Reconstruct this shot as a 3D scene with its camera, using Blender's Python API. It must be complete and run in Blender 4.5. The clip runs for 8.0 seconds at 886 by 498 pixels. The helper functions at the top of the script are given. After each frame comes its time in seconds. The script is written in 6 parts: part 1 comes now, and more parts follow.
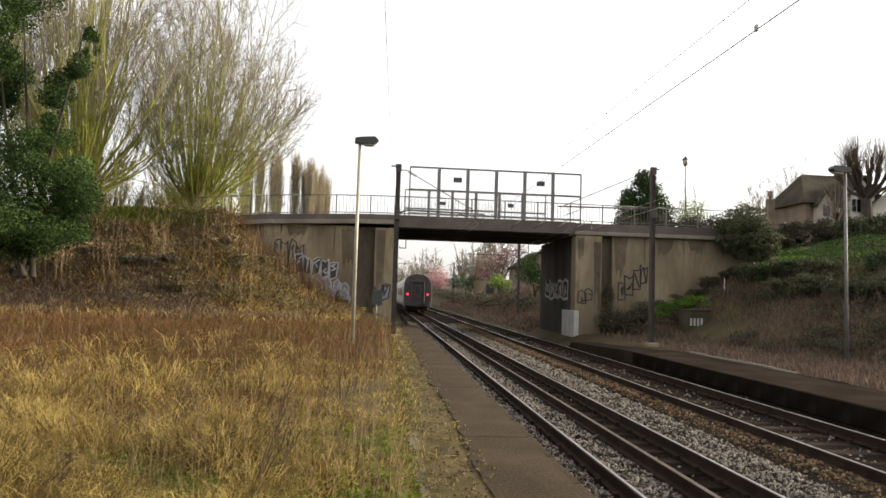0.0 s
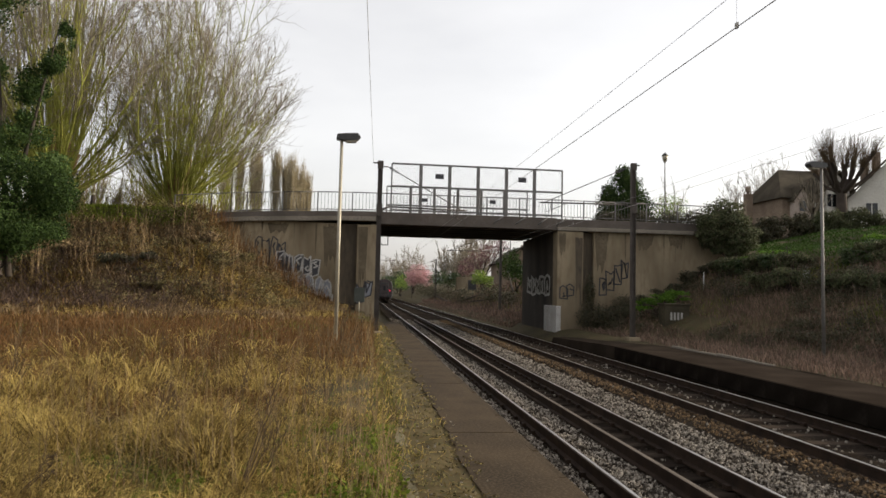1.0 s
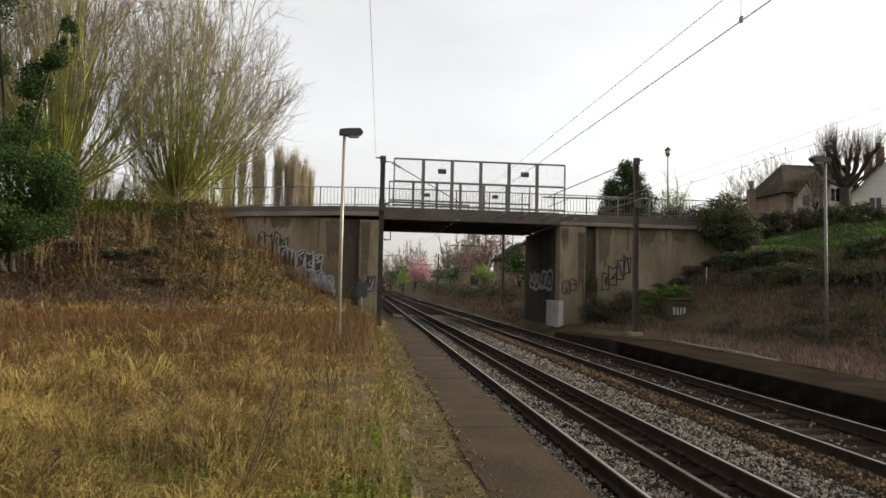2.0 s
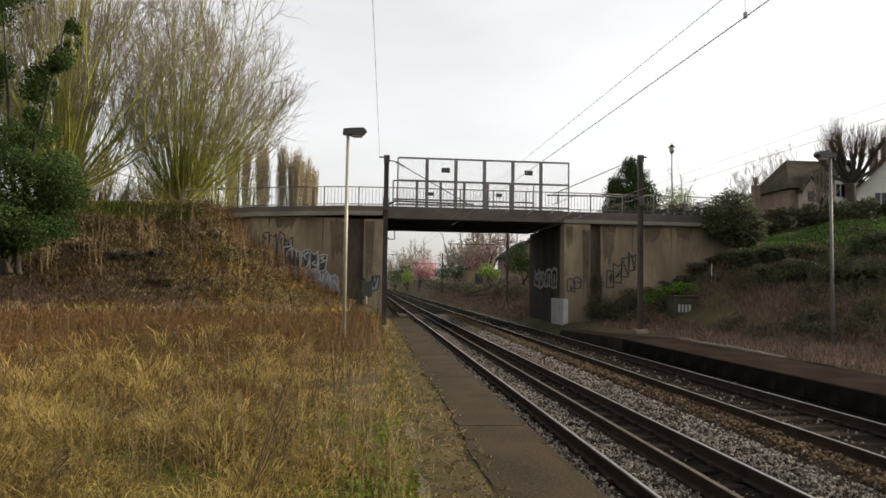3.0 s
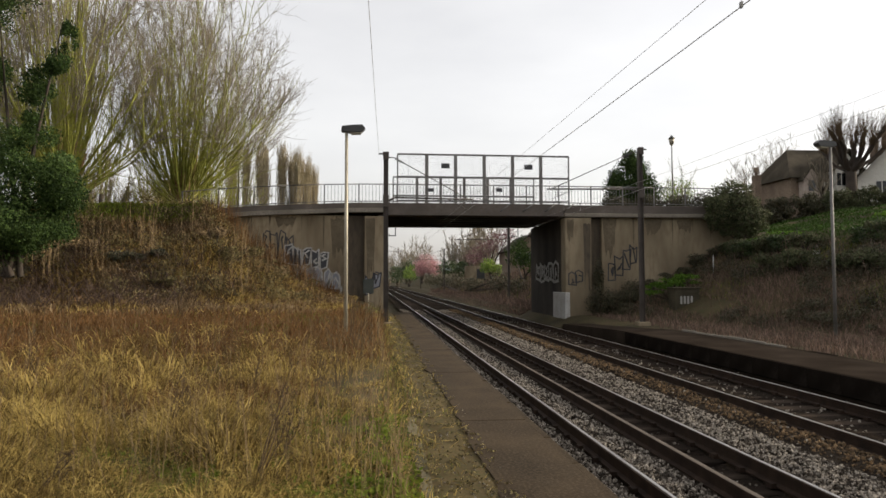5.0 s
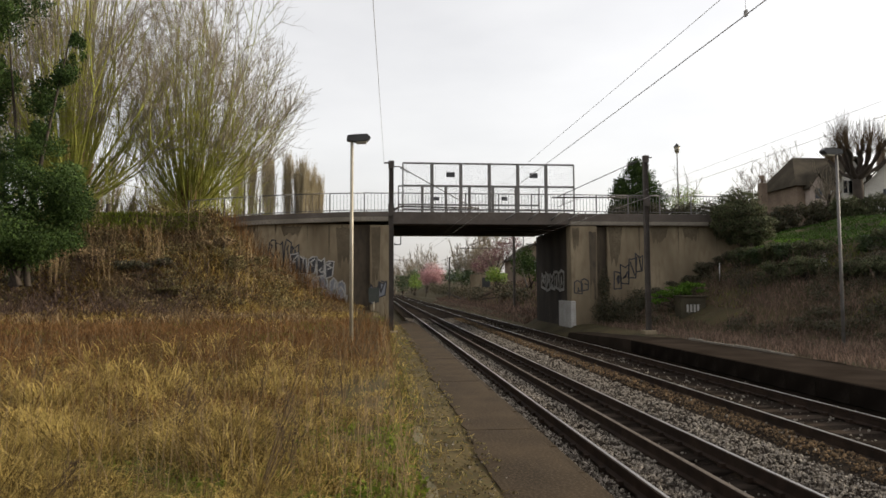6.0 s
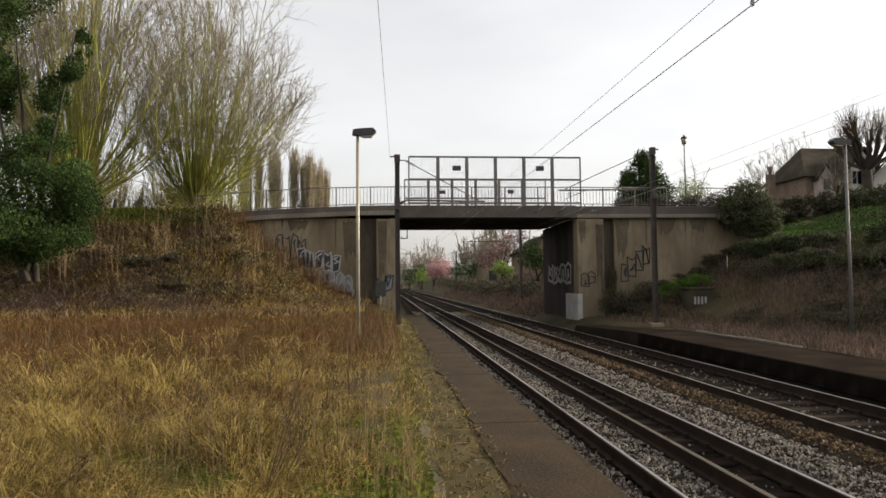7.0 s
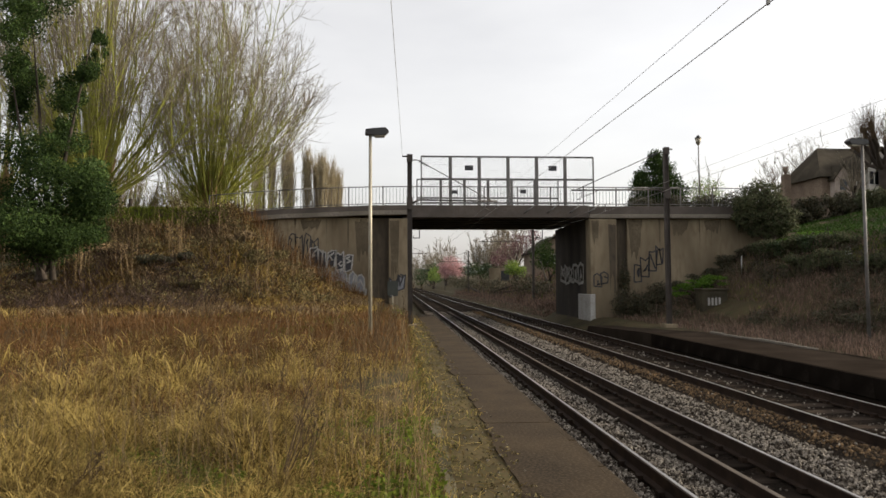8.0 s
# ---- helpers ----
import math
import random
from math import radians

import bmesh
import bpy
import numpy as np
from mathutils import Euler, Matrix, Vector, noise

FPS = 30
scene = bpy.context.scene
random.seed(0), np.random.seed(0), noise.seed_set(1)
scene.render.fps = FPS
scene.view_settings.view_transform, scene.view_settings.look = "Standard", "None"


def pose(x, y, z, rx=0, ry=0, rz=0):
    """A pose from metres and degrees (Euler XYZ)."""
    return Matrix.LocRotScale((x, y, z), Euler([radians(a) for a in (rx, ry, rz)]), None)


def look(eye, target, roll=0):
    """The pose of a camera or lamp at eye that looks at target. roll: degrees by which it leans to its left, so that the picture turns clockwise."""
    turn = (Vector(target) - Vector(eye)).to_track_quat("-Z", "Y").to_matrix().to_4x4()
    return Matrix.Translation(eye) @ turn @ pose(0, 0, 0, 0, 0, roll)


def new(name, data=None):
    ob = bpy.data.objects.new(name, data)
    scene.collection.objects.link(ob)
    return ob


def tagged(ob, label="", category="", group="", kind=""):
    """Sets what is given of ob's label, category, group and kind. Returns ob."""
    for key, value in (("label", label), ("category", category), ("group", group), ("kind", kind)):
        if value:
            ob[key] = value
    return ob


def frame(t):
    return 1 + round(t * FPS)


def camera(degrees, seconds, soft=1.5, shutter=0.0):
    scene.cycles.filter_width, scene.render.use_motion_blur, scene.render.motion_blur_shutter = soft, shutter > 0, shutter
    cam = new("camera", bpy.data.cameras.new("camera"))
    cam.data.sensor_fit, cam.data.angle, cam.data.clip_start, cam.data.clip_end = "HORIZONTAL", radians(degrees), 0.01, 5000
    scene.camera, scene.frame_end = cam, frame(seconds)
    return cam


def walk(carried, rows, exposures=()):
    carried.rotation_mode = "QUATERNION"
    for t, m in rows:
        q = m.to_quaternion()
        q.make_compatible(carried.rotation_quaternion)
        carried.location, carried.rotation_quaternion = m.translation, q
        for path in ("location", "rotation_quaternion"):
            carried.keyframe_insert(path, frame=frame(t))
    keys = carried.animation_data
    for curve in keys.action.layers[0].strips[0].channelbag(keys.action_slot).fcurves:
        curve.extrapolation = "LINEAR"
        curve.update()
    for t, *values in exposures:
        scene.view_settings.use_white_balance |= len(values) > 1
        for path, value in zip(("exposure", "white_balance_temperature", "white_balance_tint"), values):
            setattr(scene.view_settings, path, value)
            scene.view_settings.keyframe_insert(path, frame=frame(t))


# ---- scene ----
cam = camera(66.7, 8.0, soft=1.6)
walk(cam, [
    (0.0, pose(0.02, 0, 1.6, 93.878, -1.732, -5.142)),
    (0.5, pose(-0.01, 0, 1.6, 94.026, -1.311, -5.661)),
    (1.0, pose(-0.015, 0, 1.6, 93.621, -1.289, -6.681)),
    (1.5, pose(-0.02, 0, 1.6, 93.307, -1.574, -7.272)),
    (1.7, pose(-0.022, 0, 1.6, 93.245, -1.32, -6.776)),
    (2.8, pose(-0.034, 0, 1.6, 93.109, -1.10, -6.185)),
    (3.0, pose(-0.035, 0, 1.6, 93.083, -0.830, -6.108)),
    (3.5, pose(-0.03, 0, 1.6, 92.800, -0.730, -6.526)),
    (4.0, pose(-0.015, 0, 1.6, 92.700, -0.389, -6.535)),
    (4.5, pose(-0.01, 0, 1.6, 92.607, -0.045, -6.333)),
    (4.7, pose(-0.01, 0, 1.6, 92.590, 0.05, -6.172)),
    (5.8, pose(-0.01, 0, 1.6, 93.434, 0.27, -5.522)),
    (6.0, pose(-0.01, 0, 1.6, 93.461, 0.245, -5.470)),
    (6.5, pose(0, 0, 1.6, 92.932, 0.162, -5.154)),
    (7.0, pose(0, 0, 1.6, 92.917, 0.567, -4.885)),
    (7.5, pose(0.005, 0, 1.6, 92.923, 0.530, -3.994)),
    (8.0, pose(0, 0, 1.6, 92.903, 0.319, -3.860)),
], exposures=[(0.0, 0.5), (0.5, 0.27), (1.0, 0.06), (1.5, 0.03), (3.0, 0.03), (4.0, 0.0), (8.0, 0.0)])

# ---- world and sun ----
SUN_AZ, SUN_EL = radians(86), radians(19)      # clockwise from +Y, above the horizon
world = bpy.data.worlds.new("overcast_sky")
scene.world = world
world.use_nodes = True
wn, wl = world.node_tree.nodes, world.node_tree.links
wn.clear()
sky = wn.new("ShaderNodeTexSky")
sky.sky_type = 'NISHITA'
sky.sun_disc = False
sky.sun_elevation, sky.sun_rotation = SUN_EL, SUN_AZ
sky.air_density, sky.dust_density = 1.0, 4.0
sky_level = wn.new("ShaderNodeVectorMath")
sky_level.operation = 'SCALE'
sky_level.inputs["Scale"].default_value = 0.15
cloud_co = wn.new("ShaderNodeTexCoord")
cloud_map = wn.new("ShaderNodeMapping")
cloud_map.inputs["Scale"].default_value = (1.0, 1.0, 3.0)
cloud = wn.new("ShaderNodeTexNoise")
cloud.inputs["Scale"].default_value = 2.2
cloud.inputs["Detail"].default_value = 5.0
cloud_ramp = wn.new("ShaderNodeValToRGB")
cloud_ramp.color_ramp.elements[0].position = 0.3
cloud_ramp.color_ramp.elements[0].color = (0.405, 0.385, 0.375, 1)
cloud_ramp.color_ramp.elements[1].position = 0.7
cloud_ramp.color_ramp.elements[1].color = (0.575, 0.55, 0.525, 1)
veil = wn.new("ShaderNodeMixRGB")
veil.blend_type = 'ADD'
veil.inputs[0].default_value = 1.0
bg = wn.new("ShaderNodeBackground")
bg.inputs["Strength"].default_value = 1.0
world_out = wn.new("ShaderNodeOutputWorld")
sky_grey = wn.new("ShaderNodeHueSaturation")
sky_grey.inputs["Saturation"].default_value = 0.35
wl.new(sky.outputs[0], sky_grey.inputs["Color"])
wl.new(sky_grey.outputs[0], sky_level.inputs[0])
wl.new(cloud_co.outputs["Generated"], cloud_map.inputs[0])
wl.new(cloud_map.outputs[0], cloud.inputs["Vector"])
wl.new(cloud.outputs["Fac"], cloud_ramp.inputs[0])
wl.new(sky_level.outputs[0], veil.inputs[1])
wl.new(cloud_ramp.outputs[0], veil.inputs[2])
wl.new(veil.outputs[0], bg.inputs["Color"])
wl.new(bg.outputs[0], world_out.inputs[0])

sun = new("sun", bpy.data.lights.new("sun", 'SUN'))
sun.data.energy, sun.data.angle, sun.data.color = 4.2, radians(4), (1.0, 0.87, 0.66)
sun.matrix_basis = look((0, 0, 0), (-math.sin(SUN_AZ) * math.cos(SUN_EL), -math.cos(SUN_AZ) * math.cos(SUN_EL), -math.sin(SUN_EL)))


# ---- materials ----
def material(name, a, b, c=None, scale=1.0, fine=20.0, rough=0.8, metal=0.0, bump=0.3, depth=0.02, per_object=0.0,
             per_island=0.0, stretch=(1, 1, 1), glow=None, through_light=0.0, gloss=None):
    """Two-scale noise between the colours a, b and c, with bump; world-sized by object coordinates."""
    m = bpy.data.materials.new(name)
    m.use_nodes = True
    n, l = m.node_tree.nodes, m.node_tree.links
    bsdf = n["Principled BSDF"]
    co = n.new("ShaderNodeTexCoord")
    mp = n.new("ShaderNodeMapping")
    mp.inputs["Scale"].default_value = stretch
    l.new(co.outputs["Object"], mp.inputs[0])
    big, small = n.new("ShaderNodeTexNoise"), n.new("ShaderNodeTexNoise")
    big.inputs["Scale"].default_value, big.inputs["Detail"].default_value = scale, 6.0
    small.inputs["Scale"].default_value, small.inputs["Detail"].default_value = fine, 4.0
    for t in (big, small):
        l.new(mp.outputs[0], t.inputs["Vector"])
    ramp = n.new("ShaderNodeValToRGB")
    ramp.color_ramp.elements[0].position, ramp.color_ramp.elements[1].position = 0.34, 0.66
    ramp.color_ramp.elements[0].color, ramp.color_ramp.elements[1].color = (*a, 1), (*b, 1)
    fac = big.outputs["Fac"]
    for node_name, key, amount in (("ShaderNodeObjectInfo", "Random", per_object), ("ShaderNodeNewGeometry", "Random Per Island", per_island)):
        if amount:
            src, ma = n.new(node_name), n.new("ShaderNodeMath")
            ma.operation = 'MULTIPLY_ADD'
            ma.inputs[1].default_value = amount
            sub = n.new("ShaderNodeMath")
            sub.operation = 'SUBTRACT'
            sub.inputs[1].default_value = amount / 2
            l.new(fac, sub.inputs[0])
            l.new(src.outputs[key], ma.inputs[0])
            l.new(sub.outputs[0], ma.inputs[2])
            fac = ma.outputs[0]
    l.new(fac, ramp.inputs[0])
    mix = n.new("ShaderNodeMixRGB")
    mix.blend_type = 'MIX'
    ramp2 = n.new("ShaderNodeValToRGB")
    ramp2.color_ramp.elements[0].position, ramp2.color_ramp.elements[1].position = 0.45, 0.75
    l.new(small.outputs["Fac"], ramp2.inputs[0])
    l.new(ramp2.outputs[0], mix.inputs[0])
    l.new(ramp.outputs[0], mix.inputs[1])
    mix.inputs[2].default_value = (*(c or tuple(0.5 * (p + q) * 0.75 for p, q in zip(a, b))), 1)
    l.new(mix.outputs[0], bsdf.inputs["Base Color"])
    bsdf.inputs["Roughness"].default_value, bsdf.inputs["Metallic"].default_value = rough, metal
    bsdf.inputs["Specular IOR Level"].default_value = gloss if gloss is not None else 0.12 if rough >= 0.8 else 0.4
    if bump:
        bp = n.new("ShaderNodeBump")
        bp.inputs["Strength"].default_value, bp.inputs["Distance"].default_value = bump, depth
        l.new(small.outputs["Fac"], bp.inputs["Height"])
        l.new(bp.outputs[0], bsdf.inputs["Normal"])
    if through_light:
        tr, add = n.new("ShaderNodeBsdfTranslucent"), n.new("ShaderNodeMixShader")
        add.inputs[0].default_value = through_light
        l.new(mix.outputs[0], tr.inputs["Color"])
        l.new(bsdf.outputs[0], add.inputs[1])
        l.new(tr.outputs[0], add.inputs[2])
        l.new(add.outputs[0], n["Material Output"].inputs["Surface"])
    if glow:
        bsdf.inputs["Emission Color"].default_value = (*glow[0], 1)
        bsdf.inputs["Emission Strength"].default_value = glow[1]
    return m


M_SOIL = material("soil", (0.04, 0.03, 0.017), (0.085, 0.062, 0.032), (0.05, 0.055, 0.02), 0.5, 6.0, 0.95, bump=0.8, depth=0.06)
M_ASPHALT = material("asphalt", (0.022, 0.0145, 0.007), (0.05, 0.034, 0.018), (0.078, 0.055, 0.032), 1.3, 38.0, 0.85, bump=0.3, depth=0.006)
M_OLDASPHALT = material("old_dusty_asphalt", (0.022, 0.017, 0.013), (0.042, 0.033, 0.026), (0.03, 0.023, 0.018), 0.9, 30.0, 1.0, bump=0.5, depth=0.012, gloss=0.0)
# near black: the shade on the track-side face is put into the colour
M_FARFACE = material("shaded_platform_face", (0.008, 0.0065, 0.005), (0.02, 0.016, 0.013), None, 1.2, 14.0, 1.0, bump=0.3, gloss=0.0)
M_DIRT = material("packed_dirt", (0.055, 0.04, 0.018), (0.125, 0.09, 0.04), (0.055, 0.055, 0.02), 1.3, 25.0, 0.95, bump=0.6, depth=0.02)
M_KERB = material("kerb_stone", (0.09, 0.075, 0.045), (0.16, 0.135, 0.085), (0.07, 0.07, 0.035), 2.0, 30.0, 0.9, per_object=0.5)
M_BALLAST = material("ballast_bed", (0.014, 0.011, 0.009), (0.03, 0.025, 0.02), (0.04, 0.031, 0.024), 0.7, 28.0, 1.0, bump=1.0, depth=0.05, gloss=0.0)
M_STONE = material("ballast_stone", (0.035, 0.028, 0.022), (0.31, 0.275, 0.23), (0.10, 0.082, 0.065), 3.0, 30.0, 0.9, per_island=0.9, bump=0.2)
M_RUSTSTONE = material("rusty_ballast_stone", (0.07, 0.045, 0.025), (0.18, 0.115, 0.06), (0.11, 0.085, 0.055), 3.0, 30.0, 0.9, per_island=0.9, bump=0.2)
M_RAIL = material("rail_steel_rusty", (0.018, 0.012, 0.009), (0.042, 0.027, 0.018), None, 4.0, 40.0, 0.8, 0.0, bump=0.2, depth=0.004)
M_RAILHEAD = material("polished_rail_head", (0.42, 0.40, 0.38), (0.55, 0.53, 0.5), (0.35, 0.32, 0.28), 1.0, 50.0, 0.33, 1.0, bump=0.03, depth=0.002)
M_GUARDTOP = material("dull_worn_steel", (0.055, 0.04, 0.028), (0.10, 0.075, 0.053), None, 3.0, 40.0, 0.75, 0.0, bump=0.1, depth=0.003)
M_SLEEPER = material("tarred_sleeper", (0.02, 0.016, 0.013), (0.055, 0.043, 0.034), None, 3.0, 30.0, 1.0, per_object=0.5, stretch=(0.2, 1, 1), gloss=0.0)
M_CONCRETE = material("weathered_concrete", (0.12, 0.095, 0.062), (0.30, 0.245, 0.165), (0.17, 0.13, 0.085), 0.5, 5.0, 0.9, bump=0.3, depth=0.012, stretch=(1, 1, 0.3))
# soot and the shade under the bridge are both in this dark colour
M_DARKCONC = material("sooty_shaded_concrete", (0.02, 0.018, 0.016), (0.065, 0.054, 0.044), (0.03, 0.026, 0.022), 0.6, 10.0, 0.9, bump=0.25, depth=0.01, stretch=(1, 1, 0.35))
M_RECESS = material("dark_concrete", (0.03, 0.025, 0.02), (0.13, 0.105, 0.075), (0.06, 0.05, 0.04), 0.7, 6.0, 0.95, bump=0.2, stretch=(1, 1, 0.3))
M_CAP = material("concrete_coping", (0.17, 0.15, 0.12), (0.25, 0.22, 0.18), (0.12, 0.11, 0.09), 0.8, 14.0, 0.9)
M_GIRDER = material("painted_girder", (0.065, 0.054, 0.046), (0.12, 0.10, 0.085), (0.08, 0.06, 0.046), 0.8, 12.0, 0.75)
M_IRON = material("weathered_grey_paint", (0.13, 0.125, 0.12), (0.19, 0.185, 0.18), (0.11, 0.09, 0.075), 3.0, 40.0, 0.6, 0.2, bump=0.1)
M_MAST = material("brown_mast_steel", (0.05, 0.043, 0.038), (0.09, 0.078, 0.07), (0.07, 0.05, 0.035), 2.0, 30.0, 0.7, 0.2, bump=0.15)
M_GALV = material("galvanised_steel", (0.29, 0.265, 0.21), (0.40, 0.365, 0.29), (0.29, 0.24, 0.16), 2.5, 40.0, 0.5, 0.3, bump=0.1)
M_BLACK = material("dark_plastic", (0.03, 0.03, 0.03), (0.055, 0.055, 0.055), None, 3.0, 30.0, 0.5, bump=0.05)
M_SIGN = material("dark_sign_plate", (0.04, 0.04, 0.045), (0.06, 0.06, 0.065), None, 3.0, 30.0, 0.5, bump=0.0)
M_PALEPAINT = material("faded_pale_paint", (0.33, 0.32, 0.30), (0.45, 0.44, 0.42), (0.25, 0.23, 0.2), 1.5, 14.0, 0.85, bump=0.05)
# pale grey: sky glare over the thin wires is put into the colour
M_WIRE = material("glare_paled_copper", (0.28, 0.27, 0.25), (0.38, 0.365, 0.34), None, 1.0, 10.0, 0.6, 0.2, bump=0.0)


# ---- mesh tools ----
def box(bm, x0, x1, y0, y1, z0, z1, bevel=0.0):
    vs = [bm.verts.new((x, y, z)) for z in (z0, z1) for y in (y0, y1) for x in (x0, x1)]
    fs = [bm.faces.new([vs[i] for i in q]) for q in ((0, 2, 3, 1), (4, 5, 7, 6), (0, 1, 5, 4), (2, 6, 7, 3), (0, 4, 6, 2), (1, 3, 7, 5))]
    if bevel:
        es = list({e for f in fs for e in f.edges})
        bmesh.ops.bevel(bm, geom=es, offset=bevel, segments=1, affect='EDGES')
    return bm


def rod(bm, p, q, r0, r1=None, seg=8, caps=True):
    """A tapered round bar from p to q."""
    p, q = Vector(p), Vector(q)
    r1 = r0 if r1 is None else r1
    turn = (q - p).to_track_quat('Z', 'Y')
    rings = []
    for at, r in ((p, r0), (q, r1)):
        rings.append([bm.verts.new(at + turn @ Vector((math.cos(6.28319 * i / seg) * r, math.sin(6.28319 * i / seg) * r, 0))) for i in range(seg)])
    for i in range(seg):
        f = bm.faces.new((rings[0][i], rings[0][(i + 1) % seg], rings[1][(i + 1) % seg], rings[1][i]))
        f.smooth = True
    if caps:
        bm.faces.new(rings[0][::-1])
        bm.faces.new(rings[1])
    return bm


def prism(bm, profile, axis, a, b):
    """A closed 2D profile drawn out along an axis from a to b. Profile (u, v): axis y -> (x, z), axis x -> (y, z)."""
    def at(u, v, s):
        return (u, s, v) if axis == 'y' else (s, u, v)
    r0, r1 = [bm.verts.new(at(u, v, a)) for u, v in profile], [bm.verts.new(at(u, v, b)) for u, v in profile]
    k = len(profile)
    for i in range(k):
        bm.faces.new((r0[i], r0[(i + 1) % k], r1[(i + 1) % k], r1[i]))
    bm.faces.new(r0[::-1])
    bm.faces.new(r1)
    bmesh.ops.recalc_face_normals(bm, faces=bm.faces[:])
    return bm


def mesh_of(name, bm, mat):
    me = bpy.data.meshes.new(name)
    bm.to_mesh(me)
    bm.free()
    me.materials.append(mat)
    return me


def part(name, bm, mat, parent=None, label="", at=None):
    ob = new(name, mesh_of(name, bm, mat))
    if at is not None:
        ob.matrix_basis = at
    if parent:
        ob.parent = parent
    if label:
        ob["label"] = label
    return ob


def thing(name, label, category, at=None, group="", kind=""):
    ob = new(name)
    ob.empty_display_size = 0.2
    if at is not None:
        ob.matrix_basis = at
    return tagged(ob, label, category, group, kind)


def raw(name, verts, faces, mat, smooth=False):
    me = bpy.data.meshes.new(name)
    me.from_pydata([tuple(v) for v in verts], [], [tuple(f) for f in faces])
    if smooth:
        me.polygons.foreach_set("use_smooth", [True] * len(me.polygons))
    me.materials.append(mat)
    me.update()
    return new(name, me)


# ---- plan ----
RAIL_Z = -0.4                       # top of the rails
TRACKS = (3.51, 6.95)               # centre lines
BRIDGE_Y0, BRIDGE_Y1 = 35.0, 42.6   # the two faces of the road bridge
ABUT_L, ABUT_R = 0.55, 10.12        # inner faces of the abutments


def smooth(a, b, x):
    t = min(1.0, max(0.0, (x - a) / (b - a)))
    return t * t * (3 - 2 * t)


def ground_z(x, y):
    """The lie of the land: meadow, road embankment, railway trench and the hill."""
    lump = noise.noise((x * 0.35, y * 0.35, 0.0)) * 0.24 + noise.noise((x * 1.1, y * 1.1, 3.0)) * 0.07
    if x < 1.2:
        base = 0.4 * smooth(6, 28, y) + 0.12 * smooth(0, 8, -x)
        r = math.hypot(max(0.0, x + 8.2), max(0.0, 33.6 - y, y - 47))
        crest = 5.3 - 0.04 * max(0.0, -x - 12)
        r += 1.1 * noise.noise((x * 0.22, y * 0.22, 11.0)) * min(1.0, r / 3.0)
        k = (1 - min(1.0, max(0.0, r) / 9.5)) ** 2.3
        near = smooth(0.4, -1.5, x) if y < 60 else 1.0
        z = base + (crest - base) * k + lump * near * (0.5 + 1.6 * k * (1 - k) * 2)
        if y > 52:
            z += 3.0 * smooth(-3, -14, x) * smooth(52, 90, y)
        return z if x < 0.3 else min(z, -0.12) if y < 60 else z - 0.5 * smooth(0.3, 1.2, x)
    if x < 9.4:
        return -0.85
    x0 = 14.4 - 0.2 * min(15.0, max(0.0, y - 20))
    d = max(0.0, x - x0)
    up = 0.54 * d * d / (d + 1.5)
    z = up if up < 4.2 else 4.2 + 0.2 * (up - 4.2) / 0.52
    z = min(z, 6.3 + 0.1 * (z - 6.3))                  # garden terrace
    if y > 44:
        up = 0.45 * max(0.0, x - 12.0)
        far = up if up < 3.2 else 3.2 + 0.16 * (up - 3.2) / 0.45
        z = far + (z - far) * smooth(20, 27, x) * smooth(80, 64, y)
    if x > 60:
        z -= 0.12 * (x - 60)
    return -0.24 + max(z, -3) + lump * smooth(x0 - 0.5, x0 + 2, x) * 1.3 - 0.5 * smooth(10.5, 9.4, x)


def build_ground():
    xs = np.concatenate([np.array([-1500, -700, -300, -150, -90, -60]), np.arange(-45, -16, 1.0), np.arange(-16, 0.3, 0.4), np.array([0.3, 0.34, 1.2, 1.6, 9.2, 9.4, 9.8]),
                         np.arange(10.2, 26, 0.5), np.arange(26, 60, 1.5), np.array([65, 80, 110, 160, 300, 700, 1500])])
    ys = np.concatenate([np.array([-600, -200, -80, -40, -20, -10, -5]), np.arange(-2, 26, 0.5), np.arange(26, 44, 0.4), np.arange(44, 70, 1.0), np.arange(72, 160, 4.0), np.array([200, 300, 500, 900, 1800, 3500])])
    verts = [(x, y, ground_z(x, y)) for y in ys for x in xs]
    k = len(xs)
    faces = [(j * k + i, j * k + i + 1, (j + 1) * k + i + 1, (j + 1) * k + i) for j in range(len(ys) - 1) for i in range(k - 1)]
    tagged(raw("ground", verts, faces, M_SOIL, True), "brown earth with moss, rising to an embankment and a hill", "ground", kind="structure")


build_ground()


